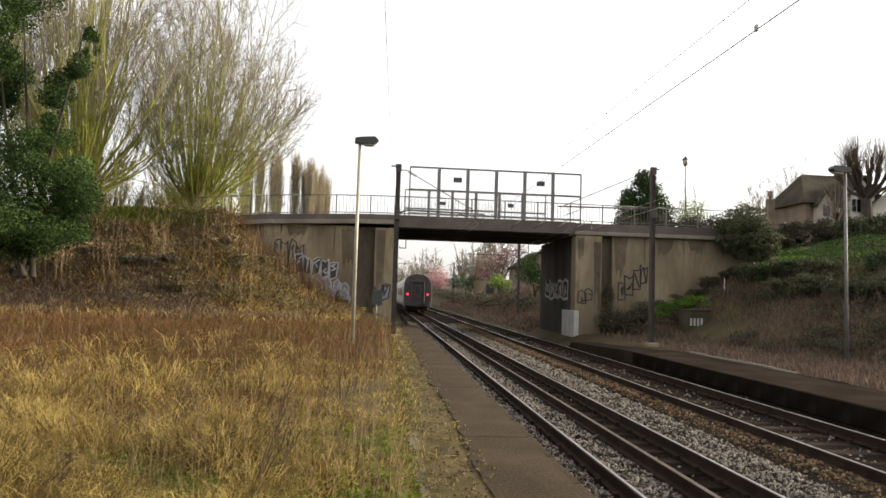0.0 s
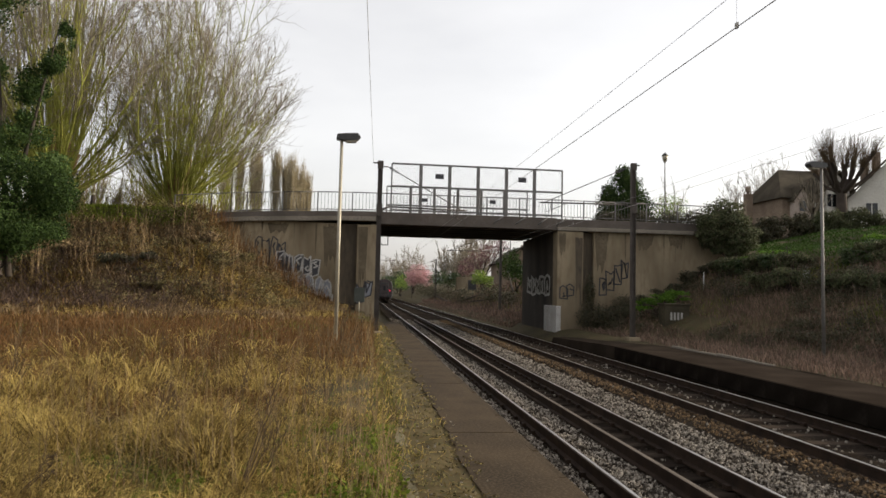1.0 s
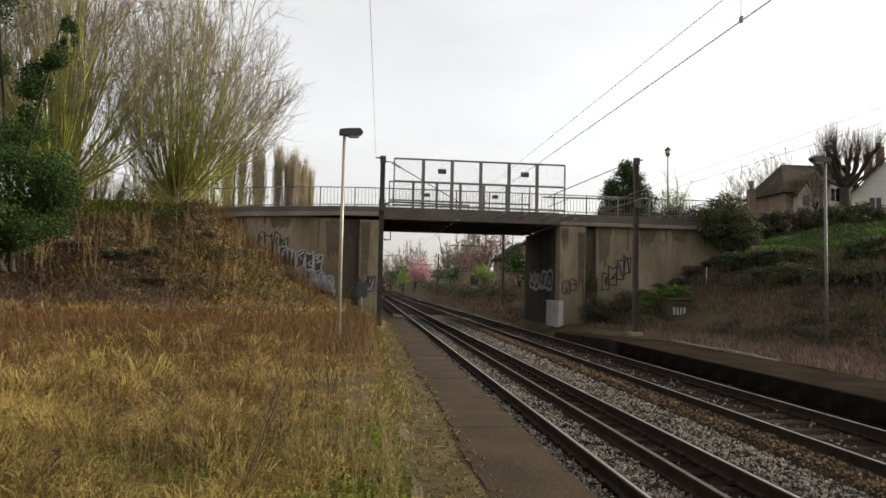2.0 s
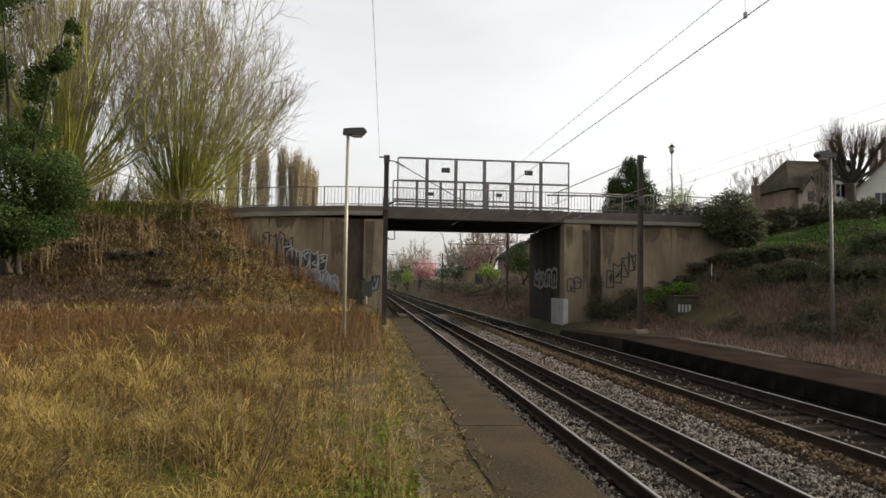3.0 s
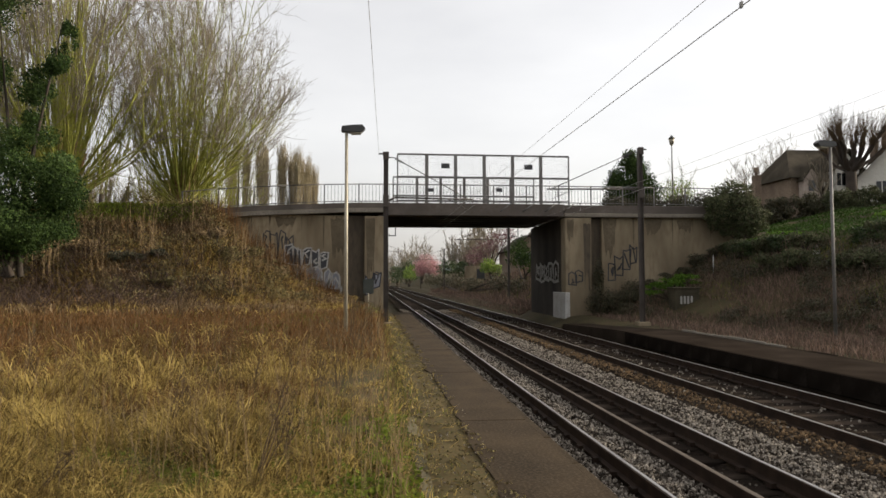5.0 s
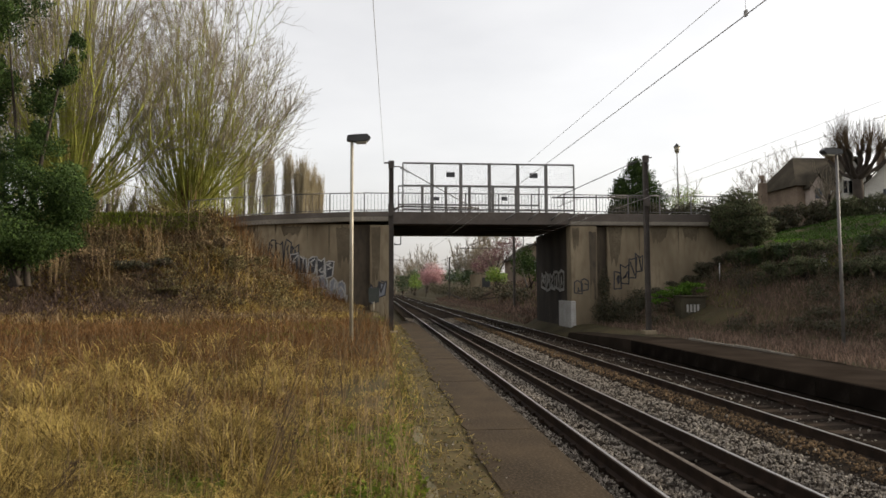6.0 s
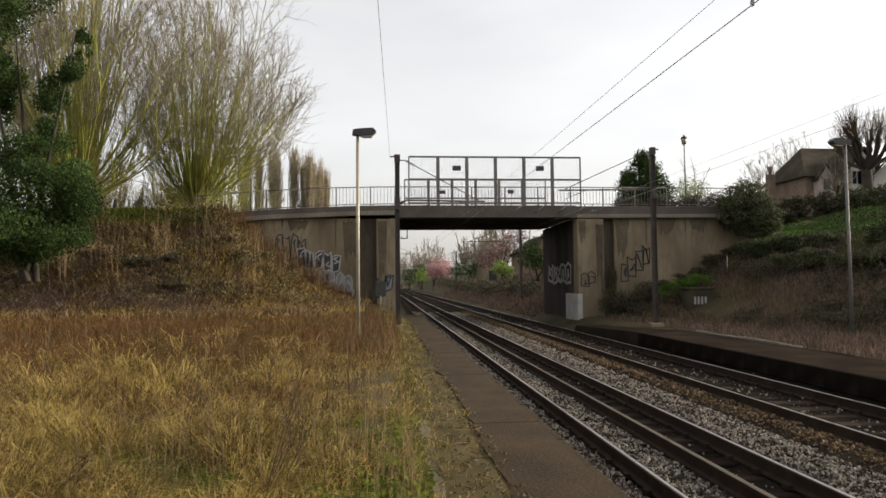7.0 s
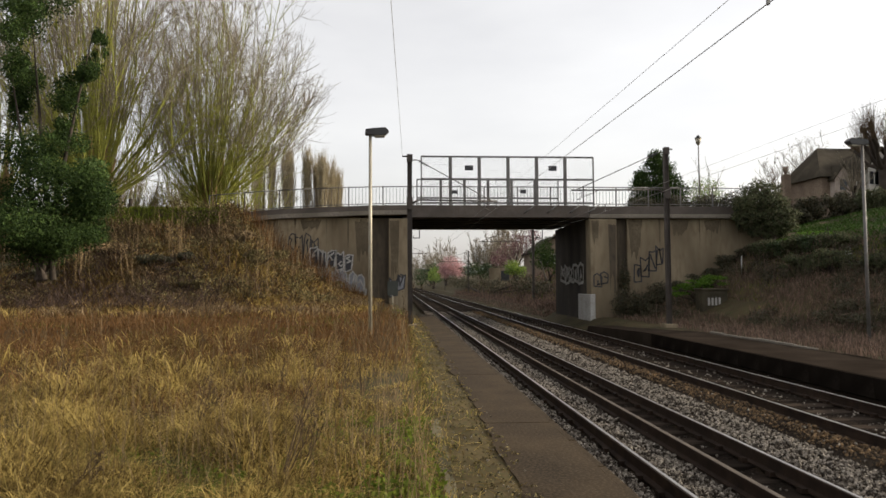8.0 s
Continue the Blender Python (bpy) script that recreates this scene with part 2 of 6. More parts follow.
# ---- platforms and tracks ----
def near_platform():
    ob = thing("platform", "low worn asphalt station platform with a crumbling edge", "platform", kind="structure")
    rng = random.Random(4)
    y = -8.0
    while y < 34.5:                                   # asphalt bays with a crack between them
        n = rng.uniform(2.6, 4.2)
        bm = bmesh.new()
        x0, x1, e = 0.98 + rng.uniform(-0.03, 0.03), 1.74 + rng.uniform(-0.01, 0.01), min(y + n, 34.7)
        # ragged inner edge
        k = 14
        low, top = [], []
        for i in range(k + 1):
            yy = y + 0.012 + (e - y - 0.024) * i / k
            top.append((x0 + noise.noise((yy * 1.9, 7.0, 0)) * 0.06 + noise.noise((yy * 7, 2.0, 0)) * 0.025, yy))
        prof = top + [(x1, e - 0.012), (x1, y + 0.012)]
        up = [bm.verts.new((a, b, 0.0 + noise.noise((a * 2, b * 1.3, 5)) * 0.008)) for a, b in prof]
        dn = [bm.verts.new((a, b, -0.14)) for a, b in prof]
        bm.faces.new(up)
        for i in range(len(prof)):
            j = (i + 1) % len(prof)
            bm.faces.new((up[i], up[j], dn[j], dn[i]))
        bmesh.ops.recalc_face_normals(bm, faces=bm.faces[:])
        part("asphalt_bay", bm, M_ASPHALT, ob)
        y = e
        if e >= 34.7:
            break
    bm = bmesh.new()
    box(bm, 0.3, 1.72, -8, 34.7, -0.85, -0.05)
    part("fill", bm, M_DIRT, ob, "packed dirt with gravel")
    me = mesh_of("edge_stone", box(bmesh.new(), 0, 0.09, 0.006, 0.994, -0.42, 0.0, 0.012), M_ASPHALT)
    for i in range(43):
        s = new("edge_stone", me)
        s.parent = ob
        s.matrix_basis = pose(1.745 + rng.uniform(-0.006, 0.006), -8 + i * 0.993, -0.012 + rng.uniform(-0.008, 0.004), 0, rng.uniform(-1, 1), rng.uniform(-0.3, 0.3))
    me = mesh_of("kerb_stone", box(bmesh.new(), 0, 0.13, 0.008, 0.992, -0.2, 0.0, 0.015), M_KERB)
    for i in range(16):
        s = new("kerb_stone", me)
        s.parent = ob
        s.matrix_basis = pose(0.345 + rng.uniform(-0.008, 0.008), -8 + i, 0.0 + rng.uniform(-0.015, 0.01), rng.uniform(-0.5, 0.5), rng.uniform(-1.5, 1.5), rng.uniform(-0.4, 0.4))
    # dirt strip between kerb and asphalt, uneven
    xs, ys = np.linspace(0.46, 1.08, 9), np.arange(-6, 34.6, 0.2)
    verts = [(x, y, -0.012 + 0.026 * noise.noise((x * 4, y * 3, 1)) + 0.012 * noise.noise((x * 14, y * 14, 2)) - 0.012 * smooth(0.85, 1.05, x)) for y in ys for x in xs]
    faces = [(j * 9 + i, j * 9 + i + 1, (j + 1) * 9 + i + 1, (j + 1) * 9 + i) for j in range(len(ys) - 1) for i in range(8)]
    s = raw("dirt_strip", verts, faces, M_DIRT, True)
    s.parent = ob


near_platform()


def far_platform():
    ob = thing("platform", "low worn platform across the tracks with a pale back kerb", "platform", kind="structure")
    bm = bmesh.new()
    # the end ramps down towards the bridge
    prof = [(-8, -0.85), (-8, -0.20), (23.5, -0.20), (31.0, -0.42), (31.5, -0.85)]
    prism(bm, prof, 'x', 8.88, 10.95)
    part("slab", bm, M_OLDASPHALT, ob)
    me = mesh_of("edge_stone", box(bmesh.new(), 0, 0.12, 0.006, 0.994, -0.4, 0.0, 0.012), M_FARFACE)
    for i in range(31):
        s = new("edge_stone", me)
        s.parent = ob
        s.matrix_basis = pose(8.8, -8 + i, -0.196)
    me = mesh_of("kerb_stone", box(bmesh.new(), 0, 0.10, 0.01, 0.99, -0.3, 0.0, 0.015), M_CAP)
    worn = mesh_of("kerb_stone", box(bmesh.new(), 0, 0.10, 0.01, 0.99, -0.36, -0.055, 0.015), M_OLDASPHALT)
    for i in range(31):
        s = new("kerb_stone", me if 25 <= i <= 30 else worn)
        s.parent = ob
        s.matrix_basis = pose(10.9 + 0.02 * math.sin(i), -8 + i, -0.14 + 0.015 * math.sin(i * 1.7), 0, 0, 0.5 * math.sin(i * 2.3))


far_platform()


def ballast():
    xs = np.concatenate([np.arange(1.86, 8.9, 0.22)])
    ys = np.concatenate([np.arange(-6, 40, 0.22), np.arange(40, 120, 1.2), np.array([140, 180, 260, 400, 700])])
    k = len(xs)

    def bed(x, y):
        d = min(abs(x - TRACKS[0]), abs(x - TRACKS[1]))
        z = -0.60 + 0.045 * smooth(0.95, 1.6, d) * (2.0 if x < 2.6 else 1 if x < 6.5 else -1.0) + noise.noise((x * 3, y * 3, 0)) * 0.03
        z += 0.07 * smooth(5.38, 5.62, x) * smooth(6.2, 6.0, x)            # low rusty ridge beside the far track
        return z - 0.035 * smooth(3.55, 3.7, x) * smooth(4.2, 4.1, x)       # lower bed left of the near track's right rail
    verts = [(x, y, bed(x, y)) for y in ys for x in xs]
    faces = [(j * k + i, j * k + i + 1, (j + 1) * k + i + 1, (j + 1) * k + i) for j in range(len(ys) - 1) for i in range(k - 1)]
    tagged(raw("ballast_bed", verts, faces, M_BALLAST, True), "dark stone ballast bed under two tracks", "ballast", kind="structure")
    # loose stones
    rng = np.random.default_rng(3)
    base = np.array([(1, 0, 0), (-1, 0, 0), (0, 1, 0), (0, -1, 0), (0, 0, 1), (0, 0, -1)], float)
    tri = np.array([(0, 2, 4), (2, 1, 4), (1, 3, 4), (3, 0, 4), (2, 0, 5), (1, 2, 5), (3, 1, 5), (0, 3, 5)])
    for name, mat, lo, hi, n, label in (("ballast_stones", M_STONE, 0, 0, 64000, "pale grey crushed stone ballast"), ("rusty_ballast_stones", M_RUSTSTONE, 5.45, 6.12, 5200, "rust-stained ballast beside the far rail")):
        vs, fs, i = [], [], 0
        while i < n:
            y = 4.5 + 45 * rng.random() ** 1.9
            x = rng.uniform(lo, hi) if hi else rng.uniform(1.86, 8.7)
            if not hi:
                d = min(abs(x - TRACKS[0]), abs(x - TRACKS[1]))
                # light stones lie in the cess, in the six-foot and inside the near rail
                # sparse elsewhere; bare dark bed stands in for rail and platform shadow
                keep = 1.0 if (1.9 < x < 2.6 or 4.32 < x < 5.38 or 2.84 < x < 3.42) else 0.03 if 6.4 < x < 7.4 else 0.02
                if rng.random() > keep:
                    continue
                if min(abs(x - t - s * 0.75) for t in TRACKS for s in (-1, 1)) < 0.09:
                    continue
            r = rng.uniform(0.010, 0.025) * (1 + 0.02 * y)
            v = base * rng.uniform(0.6, 1.2, 3) * r
            v += rng.uniform(-0.25, 0.25, (6, 3)) * r
            a, b = rng.uniform(0, 6.28, 2)
            ca, sa, cb, sb = math.cos(a), math.sin(a), math.cos(b), math.sin(b)
            v = v @ np.array([[ca, -sa, 0], [sa, ca, 0], [0, 0, 1]]) @ np.array([[1, 0, 0], [0, cb, -sb], [0, sb, cb]])
            v += (x, y, bed(x, y) + r * rng.uniform(0.3, 1.0) + (0.022 if 2.84 < x < 3.42 else 0.03 if x < 2.6 else 0))
            vs.append(v)
            fs.append(tri + 6 * i)
            i += 1
        ob = raw(name, np.concatenate(vs), np.concatenate(fs), mat)
        tagged(ob, label, "ballast", kind="stuff")


ballast()


def rail_profile(x):
    return [(x - 0.07, -0.172), (x + 0.07, -0.172), (x + 0.07, -0.155), (x + 0.012, -0.14), (x + 0.012, -0.045), (x + 0.036, -0.034), (x + 0.036, -0.004),
            (x - 0.036, -0.004), (x - 0.036, -0.034), (x - 0.012, -0.045), (x - 0.012, -0.14), (x - 0.07, -0.155)]


SLEEPER = mesh_of("sleeper", box(bmesh.new(), -1.3, 1.3, -0.13, 0.13, -0.16, 0.0, 0.02), M_SLEEPER)


def railway_track(x, label):
    ob = thing("railway_track", label, "railway track", pose(x, 0, RAIL_Z), kind="structure")
    for s in (-0.752, 0.752):
        bm = bmesh.new()
        prism(bm, rail_profile(s), 'y', -12, 800)
        rail = part("rail", bm, M_RAIL, ob, "rusty steel rail")
        bm = bmesh.new()
        box(bm, s - 0.012, s + 0.022, -12, 800, -0.006, 0.0)
        part("rail_head", bm, M_RAILHEAD, rail, "polished running surface")
    rng = random.Random(int(x * 10))
    for i in range(140):
        sl = new("sleeper", SLEEPER)
        sl.parent = ob
        sl.matrix_basis = pose(rng.uniform(-0.02, 0.02), 0.6 * i - 4, -0.188 + rng.uniform(-0.012, 0.006), 0, 0, rng.uniform(-0.5, 0.5))
    bm = bmesh.new()
    for i in range(140):
        for s in (-0.752, 0.752):
            for e in (-0.1, 0.1):
                box(bm, s + e - 0.03, s + e + 0.03, 0.6 * i - 4.05, 0.6 * i - 3.95, -0.18, -0.125)
    tagged(part("rail_clips", bm, M_RAIL, ob), kind="stuff")
    return ob


railway_track(TRACKS[0], "railway track with polished rails on dark timber sleepers")
railway_track(TRACKS[1], "far railway track with rust-stained rails")
# unpolished guard rail between the rails of the near track
bm = bmesh.new()
prism(bm, rail_profile(0.0), 'y', -12, 48)
guard = tagged(part("guard_rail", bm, M_RAIL, None, "", pose(3.585, 0, RAIL_Z - 0.022)), "rusty unpolished guard rail lying between the running rails", "rail", kind="structure")
bm = bmesh.new()
box(bm, -0.03, 0.03, -12, 48, -0.004, 0.002)
part("worn_top", bm, M_GUARDTOP, guard, "dull brown worn top")


# ---- road bridge ----
def deck_z(x):
    """The road humps over the line."""
    return 5.66 - 0.0045 * max(0.0, 1.0 - x) ** 2 - 0.004 * max(0.0, x - 10)


def road_bridge():
    ob = thing("road_bridge", "concrete road bridge with stained abutments and dark girders", "bridge", kind="structure")
    # abutment bodies with the wing walls in one plane with the face
    bm = bmesh.new()
    box(bm, -11.0, -1.35, BRIDGE_Y0, BRIDGE_Y1, -0.9, 5.0)
    part("abutment_wall", bm, M_CONCRETE, ob, "beige concrete wall with graffiti")
    # the recesses take a darker concrete than the walls beside them
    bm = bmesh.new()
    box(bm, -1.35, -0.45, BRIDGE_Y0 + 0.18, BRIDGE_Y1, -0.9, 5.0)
    part("recess", bm, M_RECESS, ob, "dark recess")
    bm = bmesh.new()
    box(bm, -0.45, ABUT_L, BRIDGE_Y0 - 0.25, BRIDGE_Y1, -0.9, 4.95, 0.03)
    part("pilaster", bm, M_CONCRETE, ob)
    bm = bmesh.new()
    box(bm, ABUT_R, 11.55, BRIDGE_Y0 - 0.25, BRIDGE_Y0 + 0.6, -0.9, 4.95, 0.03)
    part("pilaster", bm, M_CONCRETE, ob, "pale beige pilaster")
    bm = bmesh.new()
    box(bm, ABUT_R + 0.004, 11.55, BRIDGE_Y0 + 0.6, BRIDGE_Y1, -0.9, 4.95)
    part("abutment", bm, M_DARKCONC, ob, "sooty inner abutment wall, coloured darker for the shade under the bridge")
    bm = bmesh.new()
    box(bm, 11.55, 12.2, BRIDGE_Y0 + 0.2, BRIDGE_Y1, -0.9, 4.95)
    part("recess", bm, M_RECESS, ob, "dark recess")
    bm = bmesh.new()
    box(bm, 12.2, 20.2, BRIDGE_Y0, BRIDGE_Y1, -0.9, 5.0)
    part("abutment_wall", bm, M_CONCRETE, ob, "beige concrete wall with stains")
    # pale paint patch low on the inner wall, drawn as an added block
    bm = bmesh.new()
    box(bm, ABUT_R - 0.06, ABUT_R + 0.22, BRIDGE_Y0 - 0.29, BRIDGE_Y0 + 2.1, -0.9, 0.98, 0.03)
    part("paint_block", bm, M_PALEPAINT, ob, "patch of pale paint built as a raised block")
    # copings, in lengths
    for a, b in ((-11, -6), (-6, -1.3), (-1.3, 0.5)):
        bm = bmesh.new()
        prism(bm, [(a, deck_z(a) - 0.5), (b, deck_z(b) - 0.5), (b, deck_z(b) - 0.28), (a, deck_z(a) - 0.28)], 'y', BRIDGE_Y0 - 0.33, BRIDGE_Y0 + 0.4)
        part("coping", bm, M_CAP, ob)
        bm = bmesh.new()
        prism(bm, [(a, deck_z(a) - 0.28), (b, deck_z(b) - 0.28), (b, deck_z(b)), (a, deck_z(a))], 'y', BRIDGE_Y0 - 0.22, BRIDGE_Y0 + 0.5)
        part("parapet_base", bm, M_GIRDER, ob)
    for a, b in ((10.1, 14.5), (14.5, 19.0)):
        bm = bmesh.new()
        box(bm, a, b - 0.01, BRIDGE_Y0 - 0.3, BRIDGE_Y0 + 0.4, 4.98, 5.18, 0.02)
        part("coping", bm, M_CAP, ob)
        bm = bmesh.new()
        box(bm, a, b - 0.01, BRIDGE_Y0 - 0.15, BRIDGE_Y0 + 0.5, 5.18, 5.62, 0.02)
        part("parapet_base", bm, M_GIRDER, ob)
    # edge beams, deck and girders
    for y0, y1, name in ((BRIDGE_Y0 - 0.2, BRIDGE_Y0 + 0.1, "edge_beam"), (BRIDGE_Y1 - 0.1, BRIDGE_Y1 + 0.2, "edge_beam")):
        bm = bmesh.new()
        box(bm, 0.5, 10.1, y0, y1, 5.0, 5.66, 0.03)
        part(name, bm, M_GIRDER, ob)
    for i in range(6):
        y = BRIDGE_Y0 + 0.6 + i * (BRIDGE_Y1 - BRIDGE_Y0 - 1.2) / 5
        bm = bmesh.new()
        prism(bm, [(y - 0.15, 5.0), (y + 0.15, 5.0), (y + 0.15, 5.02), (y + 0.02, 5.03), (y + 0.02, 5.11), (y + 0.15, 5.12), (y + 0.15, 5.135), (y - 0.15, 5.135), (y - 0.15, 5.12), (y - 0.02, 5.11), (y - 0.02, 5.03), (y - 0.15, 5.02)], 'x', ABUT_L - 0.3, ABUT_R + 0.3)
        part("girder", bm, M_GIRDER, ob)
    bm = bmesh.new()
    box(bm, -11, 20.3, BRIDGE_Y0 + 0.1, BRIDGE_Y1 - 0.1, 5.13, 5.35)
    part("deck", bm, M_ASPHALT, ob)
    # slanted gusset plates under the far end of the screen
    for x in (7.2, 8.4, 9.6, 10.6):
        bm = bmesh.new()
        rod(bm, (x, BRIDGE_Y0 - 0.22, 5.66), (x - 0.55, BRIDGE_Y0 - 0.23, 5.25), 0.035, seg=6)
        part("strut", bm, M_IRON, ob)
    # hooks under the girder that carry the overhead line
    for x in (1.38, 9.2):
        bm = bmesh.new()
        y = BRIDGE_Y1 - 0.4
        rod(bm, (x, y, 5.02), (x, y, 4.42), 0.03)
        rod(bm, (x, y, 4.44), (x - 0.38, y, 4.44), 0.03)
        rod(bm, (x - 0.38, y, 4.44), (x - 0.38, y, 4.55), 0.03)
        part("line_bracket", bm, M_BLACK, ob, "hooked black bracket of the overhead line")


road_bridge()


def railing(y, x0, x1, label):
    ob = thing("railing", label, "railing", group="railings of the bridge")
    n = int((x1 - x0) / 1.72)
    post = mesh_of("post", box(bmesh.new(), -0.03, 0.03, -0.03, 0.03, 0, 1.02), M_IRON)
    bar = mesh_of("baluster", rod(bmesh.new(), (0, 0, 0.1), (0, 0, 0.96), 0.011, seg=5), M_IRON)
    for i in range(n + 1):
        x = x0 + (x1 - x0) * i / n
        p = new("post", post)
        p.parent, p.matrix_basis = ob, pose(x, y, deck_z(x))
        if i < n:
            xn = x0 + (x1 - x0) * (i + 1) / n
            for name, h, r in (("top_rail", 1.0, 0.028), ("bottom_rail", 0.1, 0.018)):
                part(name, rod(bmesh.new(), (x, y, deck_z(x) + h), (xn, y, deck_z(xn) + h), r, seg=6), M_IRON, ob)
            for k in range(1, 10):
                xb = x + (xn - x) * k / 10
                b = new("baluster", bar)
                b.parent, b.matrix_basis = ob, pose(xb, y, deck_z(xb))


railing(BRIDGE_Y0 + 0.05, -9.6, 20.5, "grey steel bar railing along the bridge")
railing(BRIDGE_Y1 - 0.05, -9.6, 20.5, "grey steel bar railing on the bridge's far side")


def protection_screen(y, side, label):
    """Frames of posts and wire mesh above the railing over the electrified tracks."""
    ob = thing("protection_screen", label, "safety screen", group="screens over the tracks")
    xs = [1.25 + 9.13 * i / 6 for i in range(7)]
    yy = y
    for i, x in enumerate(xs):
        bm = bmesh.new()
        w = 0.035 if i in (0, 6) else 0.085
        box(bm, x - w, x + w, yy - 0.04, yy + 0.04, 5.6 if side else 5.62, 8.22, 0.008)
        part("post", bm, M_IRON, ob)
    for z, r in ((8.22, 0.045), (7.03, 0.05), (5.80, 0.03)):
        bm = bmesh.new()
        box(bm, xs[0], xs[-1], yy - 0.025, yy + 0.025, z - r, z + r)
        part("rail", bm, M_IRON, ob)
    for i in range(6):
        bm = bmesh.new()
        for k in range(1, 16):
            x = xs[i] + (xs[i + 1] - xs[i]) * k / 16
            rod(bm, (x, yy, 5.8), (x, yy, 8.2), 0.0022, seg=3, caps=False)
        for k in range(1, 24):
            z = 5.8 + 0.1 * k
            rod(bm, (xs[i], yy, z), (xs[i + 1], yy, z), 0.0022, seg=3, caps=False)
        part("wire_mesh", bm, M_IRON, ob, "thin wire mesh")
    if side:
        for x, z, w in ((3.75, 7.62, 0.22), (8.18, 7.62, 0.22), (3.0, 6.35, 0.15), (6.6, 6.38, 0.16)):
            bm = bmesh.new()
            box(bm, x - w, x + w, yy - 0.07, yy - 0.05, z - w * 0.6, z + w * 0.6, 0.004)
            part("warning_plate", bm, M_SIGN, ob, "small dark warning plate seen against the sky")


protection_screen(BRIDGE_Y0 - 0.12, True, "tall grey steel mesh screen on the bridge")
protection_screen(BRIDGE_Y1 + 0.1, False, "matching steel mesh screen on the far side of the bridge")


# ---- overhead line ----
def line_mast(x, y, z0, h, arm, label):
    """A steel mast with a bracket that holds the wires over a track; arm is the way to the wire."""
    ob = thing("overhead_line_mast", label, "mast", pose(x, y, z0), "masts of the overhead line")
    bm = bmesh.new()
    w, s = 0.09, 1 if arm > 0 else -1
    q, e = w - 0.009, 0.006
    section = [(-w, -w), (-q, -w), (-q, -e), (q, -e), (q, -w), (w, -w), (w, w), (q, w), (q, e), (-q, e), (-q, w), (-w, w)]
    low, top = [bm.verts.new((u, v, -0.3)) for u, v in section], [bm.verts.new((u, v, h)) for u, v in section]
    for i in range(12):
        bm.faces.new((low[i], low[(i + 1) % 12], top[(i + 1) % 12], top[i]))
    bm.faces.new(top)
    part("post", bm, M_MAST, ob)
    bm = bmesh.new()
    box(bm, -0.25, 0.25, -0.25, 0.25, -0.6, 0.06, 0.02)
    part("footing", bm, M_CONCRETE, ob)
    zt, zl = h - 0.2, h - 1.75
    bm = bmesh.new()
    rod(bm, (s * 0.1, 0, zt), (s * 0.3, 0, zt), 0.02)
    rod(bm, (s * 0.3, 0, zt), (arm, 0, zl + 0.02), 0.017)
    part("stay", bm, M_MAST, ob)
    bm = bmesh.new()
    d = Vector((arm - s * 0.3, 0, zl - zt)).normalized()
    for i in range(5):
        p = Vector((s * 0.3, 0, zt)) + d * (0.08 + i * 0.075)
        rod(bm, p, p + d * 0.035, 0.06, 0.045, 8)
    part("insulator", bm, M_BLACK, ob, "ribbed dark insulator")
    bm = bmesh.new()
    rod(bm, (s * 0.1, 0, zl - 0.1), (s * 0.35, 0, zl + 0.02), 0.04)
    rod(bm, (s * 0.35, 0, zl + 0.02), (arm + s * 0.25, 0, zl - 0.02), 0.03)
    part("bracket_tube", bm, M_MAST, ob)
    bm = bmesh.new()
    rod(bm, (arm * 0.75, 0, zl), (arm, 0, zl - 0.4), 0.012)
    rod(bm, (arm * 0.95, 0, zl), (arm * 0.95, 0, zl - 0.3), 0.012)
    part("steady_arm", bm, M_MAST, ob)
    part("clamp", box(bmesh.new(), -0.11, 0.11, -0.14, -0.106, zl - 0.35, zl + 0.1), M_MAST, ob)
    part("clamp", box(bmesh.new(), -0.11, 0.11, -0.14, -0.106, h - 0.3, h), M_MAST, ob)
    part("wire_arm", box(bmesh.new(), -s * 0.28 if s > 0 else 0.09, -0.09 if s > 0 else 0.28, -0.02, 0.02, h - 0.09, h - 0.04), M_MAST, ob)
    return ob


line_mast(0.47, 25.5, 0.0, 6.5, 3.1, "brown steel overhead line mast on the near platform")
line_mast(10.98, 26.7, -0.15, 7.25, -3.7, "brown steel overhead line mast on the far platform")
for y in (57, 110, 165, 220, 280):
    line_mast(11.6, y, -0.5, 7.4, -4.4, "dark overhead line mast beyond the bridge")
for y in (80, 135, 190):
    line_mast(-0.6, y, -0.3, 7.2, 4.0, "dark overhead line mast beyond the bridge")


def wire(points, r, name, label):
    bm = bmesh.new()
    for p, q in zip(points, points[1:]):
        rod(bm, p, q, r, seg=5, caps=False)
    return tagged(part(name, bm, M_WIRE), label, "wire", "overhead wires")


